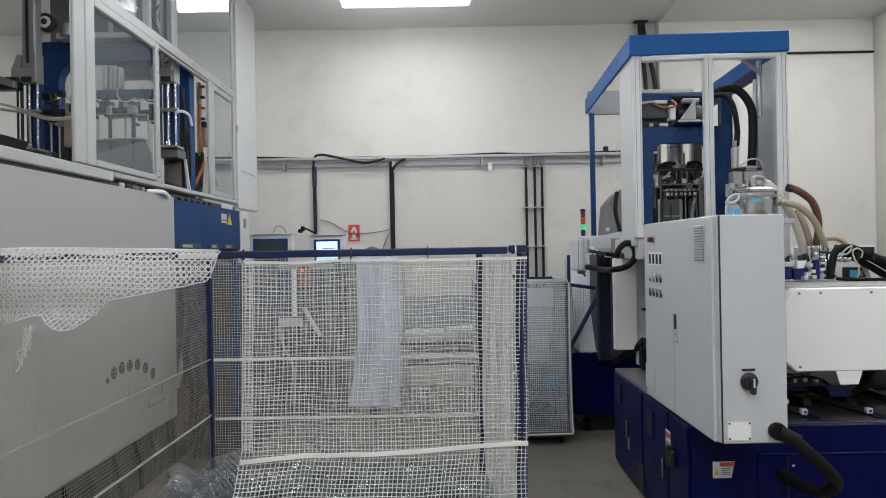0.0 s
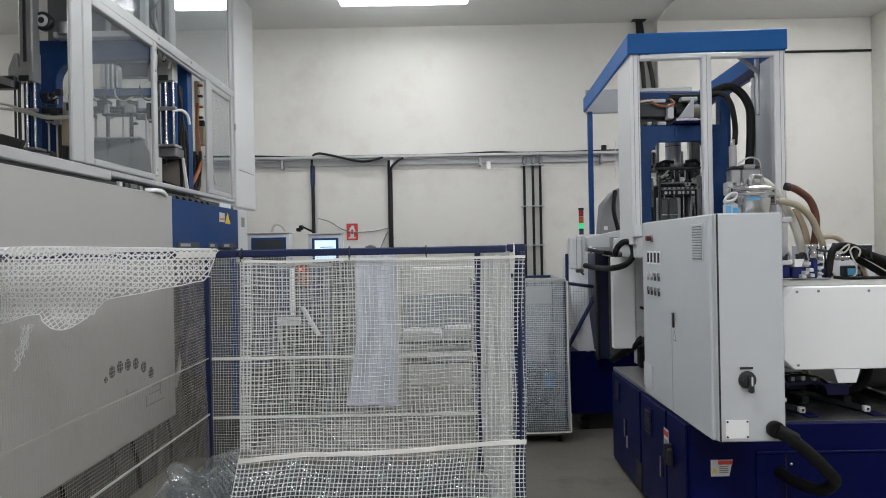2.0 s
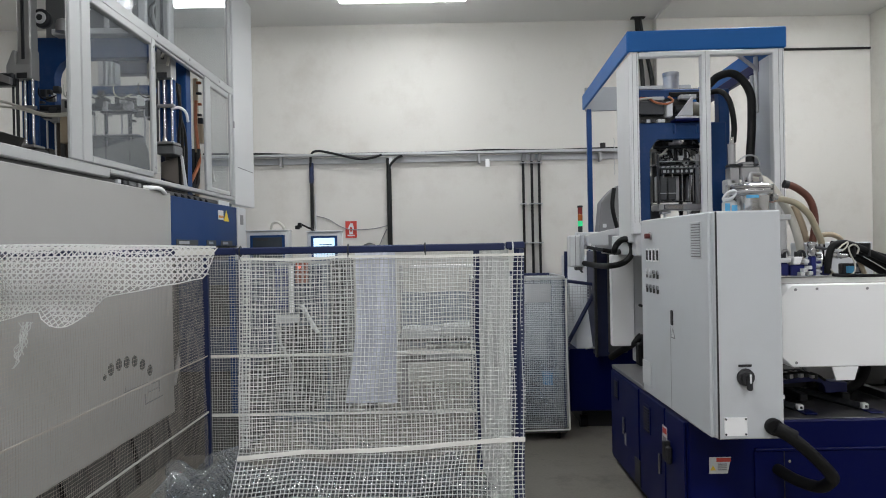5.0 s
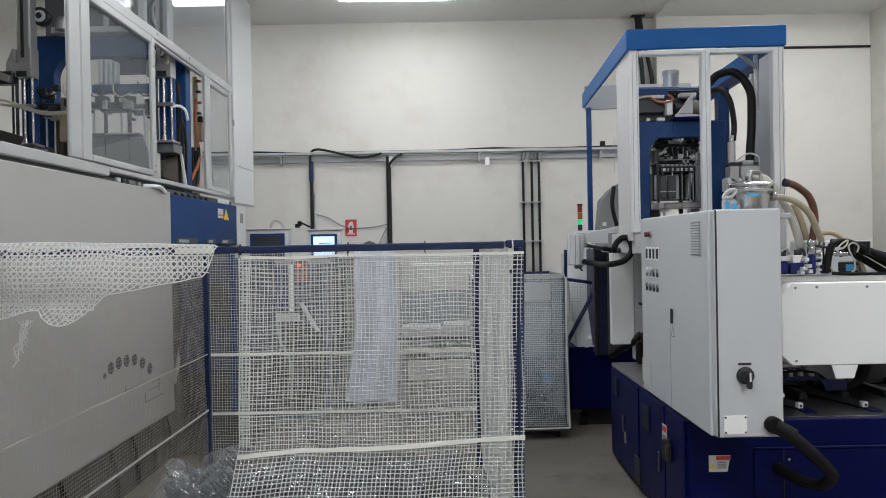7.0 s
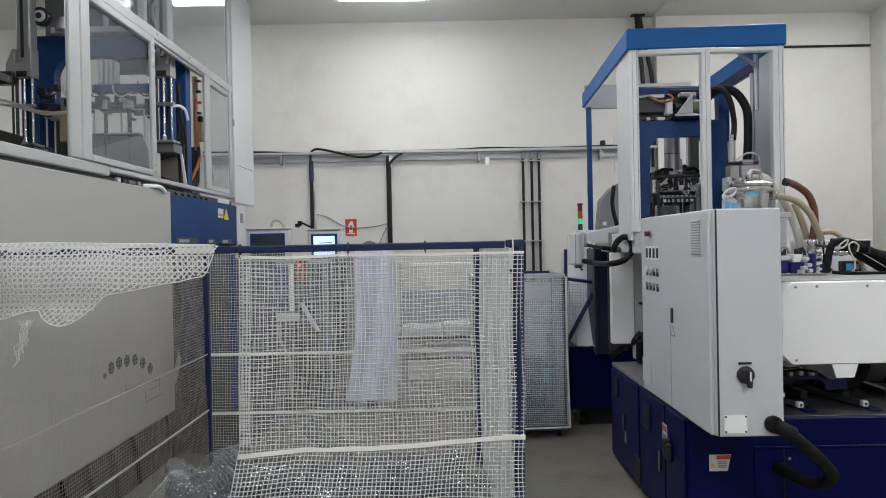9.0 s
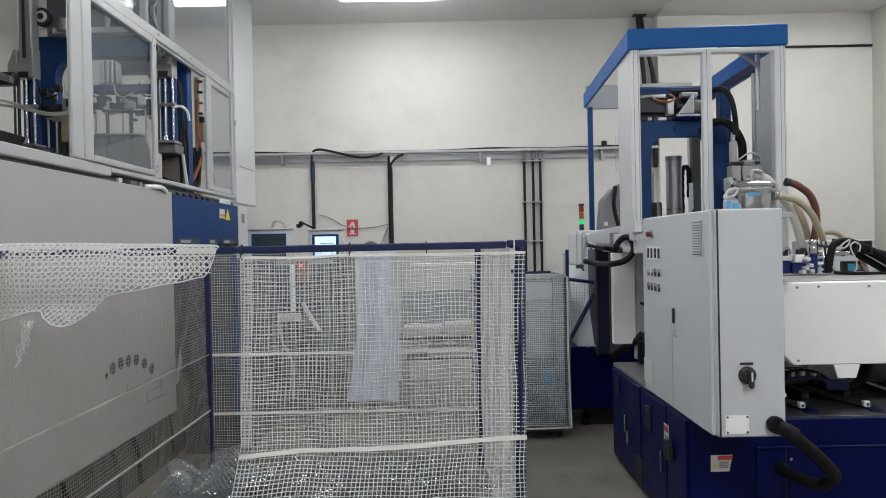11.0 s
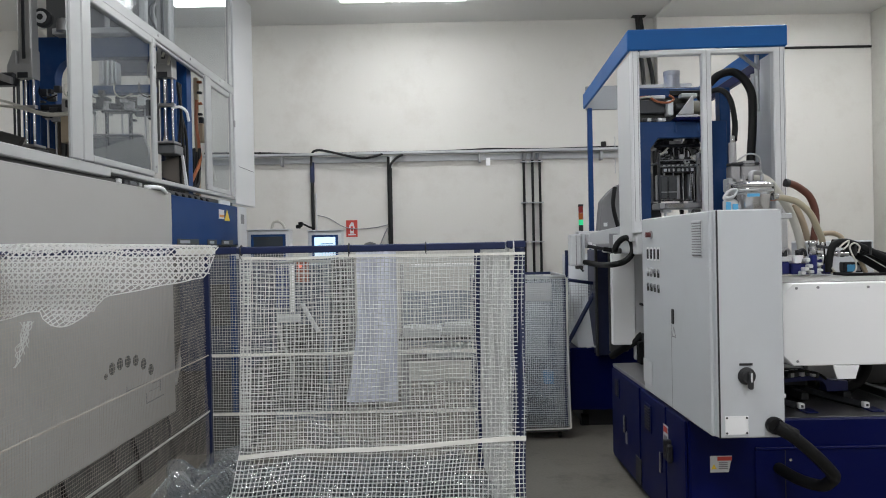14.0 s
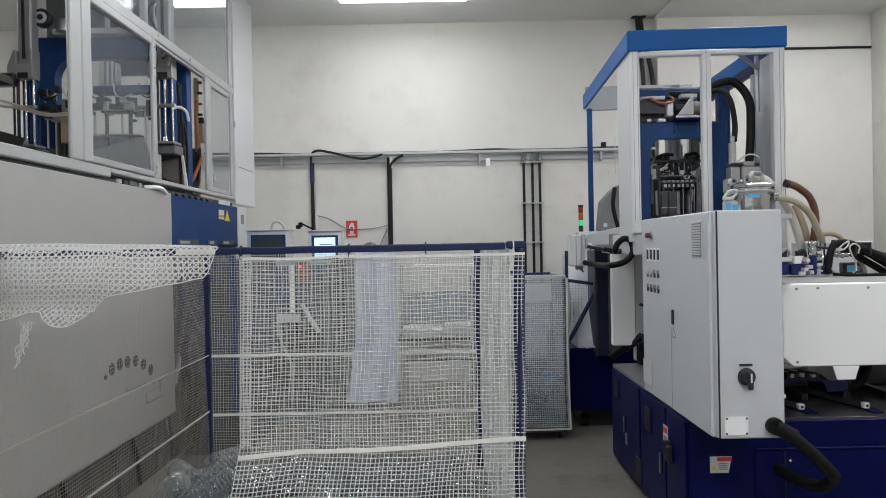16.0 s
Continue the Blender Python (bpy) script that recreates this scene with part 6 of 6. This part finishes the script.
    part("filter_bowl", lathe([(0.014, 1.352), (0.02, 1.36), (0.02, 1.40), (0.014, 1.41), (0.014, 1.44), (0.02, 1.45), (0.016, 1.475)], 16, (2.105, 3.86, 0)), POLISHED, mc, "clear-topped steel fitting", smooth=True)
    for k in range(7):
        z = 1.315 + 0.017 * k
        part("manifold", boxed(2.066, 2.092, 3.83 + 0.008 * (k % 2), 3.87, z, z + 0.012, 0.003), (PALE, STEEL, WHITE, valveblue)[k % 4], mc)
    part("manifold", rods((2.06, 3.84, 1.455), (2.16, 3.83, 1.44), 0.008, 8), DARK, mc)
    part("coupling", rods((2.14, 3.82, 1.412), (2.222, 3.82, 1.409), 0.0145, 16), STEEL, mc, "steel coupling")
    part("coupling_nut", rods((2.16, 3.82, 1.412), (2.172, 3.82, 1.411), 0.019, 6), DULL, mc)
    box_x = part("control_box", boxed(2.273, 2.391, 3.95, 4.0, 1.30, 1.36, 0.006), INK, mc, "black control unit")
    part("display", boxed(2.291, 2.338, 3.946, 3.95, 1.305, 1.345, 0.001), CYAN, box_x, "pale blue display")
    part("display", boxed(2.344, 2.366, 3.946, 3.95, 1.31, 1.34, 0.001), GREYINK, box_x)
    part("grey_upright", boxed(1.845, 1.875, 3.98, 4.03, 1.30, 1.57, 0.004), GREYINK, mc)
    part("grey_upright", boxed(1.88, 1.93, 4.0, 4.04, 1.30, 1.50, 0.004), SHADE, mc)
    # hose bundle
    bundle = (([(2.115, 3.82, 1.31), (2.117, 3.82, 1.362), (2.135, 3.82, 1.445), (2.172, 3.82, 1.473), (2.228, 3.82, 1.472), (2.321, 3.82, 1.435), (2.438, 3.82, 1.377), (2.6, 3.82, 1.3)], 0.019, BLACK),
              ([(2.16, 3.86, 1.462), (2.22, 3.86, 1.462), (2.298, 3.86, 1.44), (2.392, 3.86, 1.392), (2.501, 3.86, 1.322), (2.62, 3.86, 1.22)], 0.019, BLACK),
              ([(2.222, 3.88, 1.408), (2.274, 3.9, 1.42), (2.337, 3.9, 1.388), (2.431, 3.9, 1.331), (2.53, 3.9, 1.27)], 0.02, BLACK),
              ([(2.2, 3.93, 1.475), (2.3, 3.93, 1.466), (2.42, 3.93, 1.42), (2.55, 3.93, 1.38)], 0.016, BLACK),
              ([(2.12, 3.78, 1.305), (2.2, 3.78, 1.30), (2.35, 3.78, 1.297), (2.6, 3.78, 1.295)], 0.009, BLACK),
              ([(2.116, 3.79, 1.335), (2.14, 3.79, 1.312), (2.162, 3.79, 1.302), (2.208, 3.79, 1.298), (2.245, 3.79, 1.32), (2.246, 3.79, 1.369), (2.225, 3.79, 1.413), (2.216, 3.79, 1.45), (2.241, 3.79, 1.468), (2.269, 3.79, 1.449), (2.262, 3.79, 1.415)], 0.0045, MILKY),
              ([(2.158, 3.79, 1.445), (2.186, 3.79, 1.469), (2.211, 3.79, 1.481), (2.204, 3.79, 1.456), (2.179, 3.79, 1.435)], 0.0045, MILKY),
              ([(2.14, 3.95, 1.42), (2.17, 3.95, 1.36), (2.2, 3.95, 1.30)], 0.018, BEIGE),
              ([(2.33, 3.93, 1.41), (2.36, 3.93, 1.36), (2.385, 3.93, 1.30)], 0.013, TAN))
    for pts, r, m in bundle:
        part("hose", hosed(pts, r, 10), m, mc, {"black_rubber": "black rubber hose", "milky_hose": "thin white hose", "yellowed_hose": "yellowed hose", "tan_sheet": "tan hose"}[m.name], smooth=True)
    for x in (2.25, 2.33):
        part("cable_tie", boxed(x, x + 0.01, 3.795, 3.92, 1.40, 1.475, 0.003), INK, mc)
    # hoses from the hopper to the rear
    for pts, r, m, lab in (
            ([(1.80, 4.0, 1.862), (1.84, 3.97, 1.845), (1.866, 3.95, 1.813), (1.916, 3.95, 1.747), (1.969, 3.95, 1.66), (2.01, 3.95, 1.553), (2.035, 3.95, 1.44), (2.03, 3.95, 1.36)], 0.023, MILKY, "milky suction hose"),
            ([(1.72, 3.64, 1.722), (1.80, 3.78, 1.724), (1.889, 3.85, 1.725), (1.967, 3.85, 1.699), (2.035, 3.85, 1.635), (2.09, 3.88, 1.549), (2.127, 3.9, 1.477), (2.14, 3.95, 1.40)], 0.018, BEIGE, "yellowed suction hose"),
            ([(2.0, 4.05, 1.824), (2.04, 4.05, 1.815), (2.085, 4.05, 1.79), (2.136, 4.05, 1.745), (2.166, 4.05, 1.674), (2.172, 4.05, 1.585), (2.158, 4.05, 1.487), (2.15, 4.05, 1.40)], 0.021, RUST, "red-brown hose"),
            ([(2.07, 4.1, 1.70), (2.1, 4.1, 1.64), (2.126, 4.1, 1.57), (2.145, 4.1, 1.487)], 0.022, TAN, "brown braided hose"),
            ([(2.19, 4.1, 1.515), (2.252, 4.1, 1.526), (2.299, 4.1, 1.526), (2.339, 4.1, 1.508), (2.365, 4.1, 1.475)], 0.015, TAN, "brown hose")):
        part("hose", hosed(pts, r, 12), m, mc, lab, smooth=True)
    part("hose_cuff", rods((1.735, 3.68, 1.722), (1.80, 3.78, 1.724), 0.021, 14), COPPER, mc, "brown hose cuff")
    part("hose_cuff", rods((1.995, 4.05, 1.826), (2.02, 4.05, 1.82), 0.0235, 14), INK, mc)
    # stainless hopper loader on the cabinet
    hx, hy = 1.597, 3.6
    hop = part("hopper", lathe([(0.082, 1.628), (0.084, 1.631), (0.089, 1.68), (0.094, 1.728), (0.102, 1.734), (0.108, 1.741), (0.108, 1.755), (0.1, 1.758), (0.1, 1.764), (0.108, 1.767), (0.108, 1.779), (0.1, 1.785), (0.055, 1.8), (0.0, 1.806)], 40, (hx, hy, 0)), POLISHED, mc, "polished stainless hopper loader", smooth=False)
    part("hopper_stand", boxed(1.46, 1.76, 3.5, 3.72, 1.6, 1.628, 0.004), GALV, hop)
    part("clamp_band", lathe([(0.1085, 1.743), (0.1095, 1.745), (0.1095, 1.752), (0.1085, 1.754)], 32, (hx, hy, 0)), DULL, hop)
    for s in (-1, 1):
        part("latch", boxed(hx + s * 0.114 - 0.006, hx + s * 0.114 + 0.006, hy - 0.02, hy + 0.02, 1.70, 1.79, 0.004), STEEL, hop, "steel latch")
    lb = bmesh.new()
    for k in range(6):
        a0, a1 = radians(-124 + 6 * k), radians(-124 + 6 * (k + 1))
        vs = [lb.verts.new((hx + 0.0955 * math.cos(a), hy + 0.0955 * math.sin(a), z)) for a, z in ((a0, 1.715), (a1, 1.715), (a1, 1.735), (a0, 1.735))]
        lb.faces.new(vs)
    part("label", lb, CYAN, hop, "sky-blue label")
    part("elbow", hosed([(hx + 0.0, hy, 1.80), (hx + 0.0, hy, 1.83), (hx + 0.02, hy + 0.02, 1.846), (hx + 0.08, hy + 0.06, 1.845)], 0.0125, 12), DULL, hop, "steel elbow", smooth=True)
    for s in (-1, 1):
        part("lid_knob", rods((hx + s * 0.045, hy - 0.03, 1.80), (hx + s * 0.045, hy - 0.03, 1.83), 0.009, 10), DULL, hop)
    part("nipple", rods((hx + 0.08, hy + 0.02, 1.725), (hx + 0.16, hy + 0.05, 1.725), 0.016, 12), STEEL, hop)
    # filter cup beside the hopper
    coil = []
    for k in range(34):
        a = k * 0.62
        coil.append((1.455 + 0.030 * math.cos(a), 3.50 + 0.0009 * k, 1.735 + 0.010 * math.cos(a) + 0.017 * math.sin(a) - 0.0005 * k))
    part("hose_coil", hosed(coil, 0.0055, 8), PALE, mc, "coiled white hose", smooth=True)
    part("filter_body", boxed(1.425, 1.495, 3.51, 3.55, 1.628, 1.705, 0.012), GALV, mc, "grey filter body")
    part("label", boxed(1.43, 1.455, 3.505, 3.51, 1.64, 1.69, 0.002), CYAN, mc, "sky-blue filter label")
    part("label", boxed(1.463, 1.492, 3.505, 3.51, 1.645, 1.68, 0.002), CYAN, mc, "sky-blue filter label")
    # valves behind the hopper
    part("solenoid", rods((1.715, 4.1, 1.95), (1.715, 4.1, 2.07), 0.022, 14), DULL, mc)
    part("solenoid", rods((1.715, 4.1, 2.07), (1.715, 4.1, 2.11), 0.014, 12), STEEL, mc)
    for x0, x1, z0, z1, m in ((1.69, 1.745, 1.83, 1.93, DULL), (1.67, 1.72, 1.78, 1.86, GALV), (1.75, 1.86, 1.86, 1.93, DULL), (1.76, 1.83, 1.93, 1.96, DULL), (1.69, 1.86, 1.935, 1.95, DARK)):
        part("valve_block", boxed(x0, x1, 4.06, 4.14, z0, z1, 0.006), m, mc)
    part("air_line", hosed([(1.74, 4.1, 1.96), (1.80, 4.08, 2.0), (1.86, 4.08, 1.98), (1.88, 4.1, 1.9)], 0.005, 8), GALV, mc, smooth=True)
    part("black_line", hosed([(1.64, 4.42, 2.40), (1.70, 4.32, 2.428), (1.745, 4.28, 2.41), (1.775, 4.25, 2.34), (1.775, 4.2, 2.2), (1.735, 4.12, 2.09)], 0.017, 10), BLACK, mc, "black hydraulic line", smooth=True)
    # canopy braces and inner frame
    for a, c in (((1.855, 4.33, 2.66), (1.985, 4.35, 2.57)), ((1.985, 4.36, 2.65), (1.985, 4.36, 2.3))):
        part("brace", rods(a, c, 0.014, 6), GALV, mc)


right_details()


# ---- rear of the smaller machine: operator arm, signal tower, second base ----
def right_rear():
    mc = bpy.data.objects["blowing_machine"]
    part("panel_box", boxed(0.905, 0.985, 4.95, 5.05, 1.335, 1.56, 0.01), PALE, mc, "off-white operator box")
    part("panel_side", boxed(0.985, 1.015, 4.97, 5.05, 1.33, 1.57, 0.006), GREY, mc)
    part("panel_seam", boxed(0.945, 0.949, 4.946, 4.95, 1.34, 1.555, 0), GREYINK, mc)
    part("panel_foot", boxed(0.95, 1.0, 4.97, 5.02, 1.31, 1.335, 0.004), SHADE, mc)
    part("arm", boxed(1.015, 1.24, 4.98, 5.03, 1.46, 1.49, 0.006), DULL, mc)
    part("arm", boxed(1.03, 1.05, 4.97, 5.04, 1.49, 1.56, 0.004), PALE, mc)
    part("arm_link", rods((1.02, 4.92, 1.475), (1.13, 4.9, 1.452), 0.012, 10), DARK, mc, "dark swivel arm")
    part("arm_link", rods((1.13, 4.9, 1.452), (1.21, 4.93, 1.44), 0.015, 10), BLACK, mc)
    part("arm_bracket", boxed(1.032, 1.056, 4.93, 4.95, 1.455, 1.50, 0.003), WHITE, mc, "white bracket")
    part("arm_bracket", boxed(1.06, 1.085, 4.94, 4.95, 1.465, 1.485, 0.003), WHITE, mc)
    part("arm_lever", rods((0.965, 4.93, 1.325), (0.99, 4.92, 1.295), 0.007, 8), DARK, mc)
    part("arm_joint", rods((1.22, 4.98, 1.42), (1.22, 4.98, 1.56), 0.03, 14), DULL, mc)
    part("arm_joint", boxed(1.19, 1.27, 4.94, 5.0, 1.42, 1.45, 0.006), DARK, mc)
    part("conduit_hose", hosed([(1.01, 4.96, 1.36), (1.055, 4.75, 1.348), (1.05, 4.343, 1.358), (1.13, 4.325, 1.38), (1.179, 4.325, 1.438), (1.17, 4.343, 1.509), (1.135, 4.361, 1.522), (1.099, 4.379, 1.491), (1.086, 4.397, 1.447), (1.15, 4.6, 1.44), (1.2, 4.7, 1.44)], 0.019, 12, 8), BLACK, mc, "black looped conduit", smooth=True)
    tw = part("signal_tower", rods((1.034, 5.2, 1.585), (1.034, 5.2, 1.63), 0.017), INK, mc, "signal tower, green lamp lit")
    for z0, z1, m, lab in ((1.63, 1.67, LAMPGREEN, "lit green lamp"), (1.672, 1.72, LAMPAMBER, "amber lamp"), (1.722, 1.77, LAMPRED, "red lamp")):
        part("lamp", rods((1.034, 5.2, z0), (1.034, 5.2, z1), 0.018, 16), m, tw, lab)
    part("tower_cap", rods((1.034, 5.2, 1.77), (1.034, 5.2, 1.785), 0.02, 16), INK, tw)
    part("tower_foot", boxed(1.0, 1.3, 5.15, 5.25, 1.56, 1.585, 0.004), PALE, mc)
    part("platform_edge", prism([(1.03, 1.48), (1.03, 1.56), (1.43, 1.64), (1.43, 1.45)], 5.06, 5.1, 0.003), PALE, mc)
    part("front_bracket", boxed(1.33, 1.46, 4.2, 4.26, 1.40, 1.59, 0.005), PALE, mc)
    # white column under the platform with black seals
    part("column", boxed(1.158, 1.312, 4.78, 4.84, 0.79, 1.42, 0.005), WHITE, mc, "off-white column")
    part("column_side", boxed(1.316, 1.44, 4.80, 4.86, 0.68, 1.42, 0.005), PALE, mc)
    part("column_knob", rods((1.355, 4.8, 1.068), (1.355, 4.72, 1.068), 0.01, 10), BLACK, mc)
    part("floor_hose", hosed([(1.2, 5.0, 0.68), (1.25, 4.88, 0.75), (1.30, 4.8, 0.80), (1.36, 4.78, 0.86)], 0.026, 10), BLACK, mc, smooth=True)
    part("cylinder_unit", boxed(1.31, 1.37, 4.68, 4.76, 0.667, 0.82, 0.01), BLACK, mc)
    part("cylinder_unit", rods((1.34, 4.7, 0.82), (1.34, 4.7, 0.88), 0.008), DARK, mc)
    part("rear_column", boxed(1.19, 1.33, 5.4, 5.75, 0.62, 1.44, 0.005), surface("dark_navy_housing", (0.012, 0.018, 0.06), 0.5, vary=0.3), mc)
    part("door_seal", boxed(1.168, 1.188, 5.36, 5.4, 0.62, 1.46, 0.004), INK, mc, "black door seal")
    part("inner_plate", boxed(1.26, 1.40, 5.3, 5.34, 0.66, 1.44, 0.005), SHADE, mc)
    part("stop_button", disc(1.36, 5.3, 0.93, 0.026, -0.03, "y", 14), surface("red_button", (0.5, 0.02, 0.02), 0.35, bump=0), mc, "red stop button")
    part("grey_unit", prism([(1.29, 1.55), (1.47, 1.55), (1.47, 1.98), (1.40, 1.93), (1.32, 1.84)], 5.75, 5.9, 0.008), surface("mid_grey_casing", (0.2, 0.2, 0.205), 0.5), mc, "grey motor unit behind the post")
    part("grey_unit_label", boxed(1.33, 1.36, 5.745, 5.75, 1.63, 1.66, 0), PALE, mc)
    part("cable", hosed([(1.42, 5.72, 1.95), (1.40, 5.70, 1.8), (1.43, 5.7, 1.65), (1.46, 5.7, 1.56)], 0.018, 8), BLACK, mc, smooth=True)
    part("spiral_cord", hosed([(1.42 + 0.006 * (k % 2), 5.7, 2.36 - 0.03 * k) for k in range(11)], 0.003, 6, 2), GALV, mc)
    # second base with its guard
    rb = part("rear_base", boxed(1.0, 2.6, 5.55, 6.8, 0.16, 0.66, 0.01), NAVY, mc, "navy rear base")
    part("rear_plinth", boxed(1.12, 2.5, 5.7, 6.7, 0, 0.16, 0.006), INK, rb)
    part("rear_hood", sideways([(5.55, 0.662), (5.95, 0.662), (6.2, 0.95), (6.2, 1.4), (6.0, 1.4)], 1.06, 1.24, 0.004), GREY, mc)
    part("guard_tube", rods((0.985, 5.56, 0.70), (1.236, 5.56, 1.155), 0.017, 8), TUBE, mc, "blue diagonal tube")
    part("guard_tube", rods((0.975, 5.56, 0.2), (0.985, 5.56, 1.44), 0.014, 8), TUBE, mc)
    part("guard_tube", rods((0.985, 5.56, 1.205), (1.38, 5.56, 1.145), 0.014, 8), TUBE, mc)
    part("guard_mesh", strands(net_lines(lambda u, v: (0.99 + u, 5.57, 1.18 - v), 0.24, 0.42, 0.022, 0.05, lambda u, v: v < 0.43 - 1.75 * u), 0.0016), DULL, mc, "fine wire mesh")
    part("castor", rods((1.1, 5.7, 0.05), (1.16, 5.7, 0.05), 0.05, 14), BLACK, rb)
    part("white_clip", hosed([(1.2, 5.5, 0.67), (1.16, 5.48, 0.68), (1.12, 5.5, 0.67)], 0.008, 6), PALE, rb)
    single("wall_cabinet", boxed(2.85, 3.345, 5.4, 5.7, 0.0, 1.474, 0.008), GREY, "grey steel cabinet behind the machine", "cabinet")
    hr = bmesh.new()
    box(hr, 0.55, 0.72, 6.2, 6.22, 1.24, 1.27, 0.004)
    box(hr, 0.56, 0.58, 6.2, 6.22, 0, 1.24, 0.004)
    single("handrail", hr, TUBE, "dark blue tube rail behind the trolley", "rail")


right_rear()


# ---- motion ----
HEAD_DZ = [(0.0, -0.127), (3.6, -0.127), (3.7, -0.12), (3.8, -0.09), (3.9, -0.03), (4.0, -0.012), (4.2, 0.0), (6.3, 0.0), (8.1, 0.0), (8.3, -0.02), (8.4, -0.045), (8.5, -0.10), (8.6, -0.135), (8.7, -0.155), (8.8, -0.16), (8.9, -0.185), (9.0, -0.21), (9.1, -0.245), (9.2, -0.29), (9.6, -0.46), (9.9, -0.55), (10.4, -0.59), (11.1, -0.59), (11.3, -0.57), (11.5, -0.515), (11.6, -0.46), (11.7, -0.40), (11.8, -0.335), (11.9, -0.265), (12.0, -0.208), (12.1, -0.16), (12.2, -0.135), (12.3, -0.11), (12.4, -0.07), (12.6, -0.01), (12.8, 0.0), (15.6, 0.0), (15.7, -0.01), (15.8, -0.03), (15.9, -0.06), (16.0, -0.10)]


def motions():
    head, loop = MOVERS["head"], MOVERS["loop"]
    a, b = head.location.copy(), loop.location.copy()
    walk(head, [(t, pose(a.x, a.y, a.z + dz)) for t, dz in HEAD_DZ])
    walk(loop, [(t, pose(b.x + dz * 0.12, b.y, b.z + dz * 0.53)) for t, dz in HEAD_DZ])


motions()
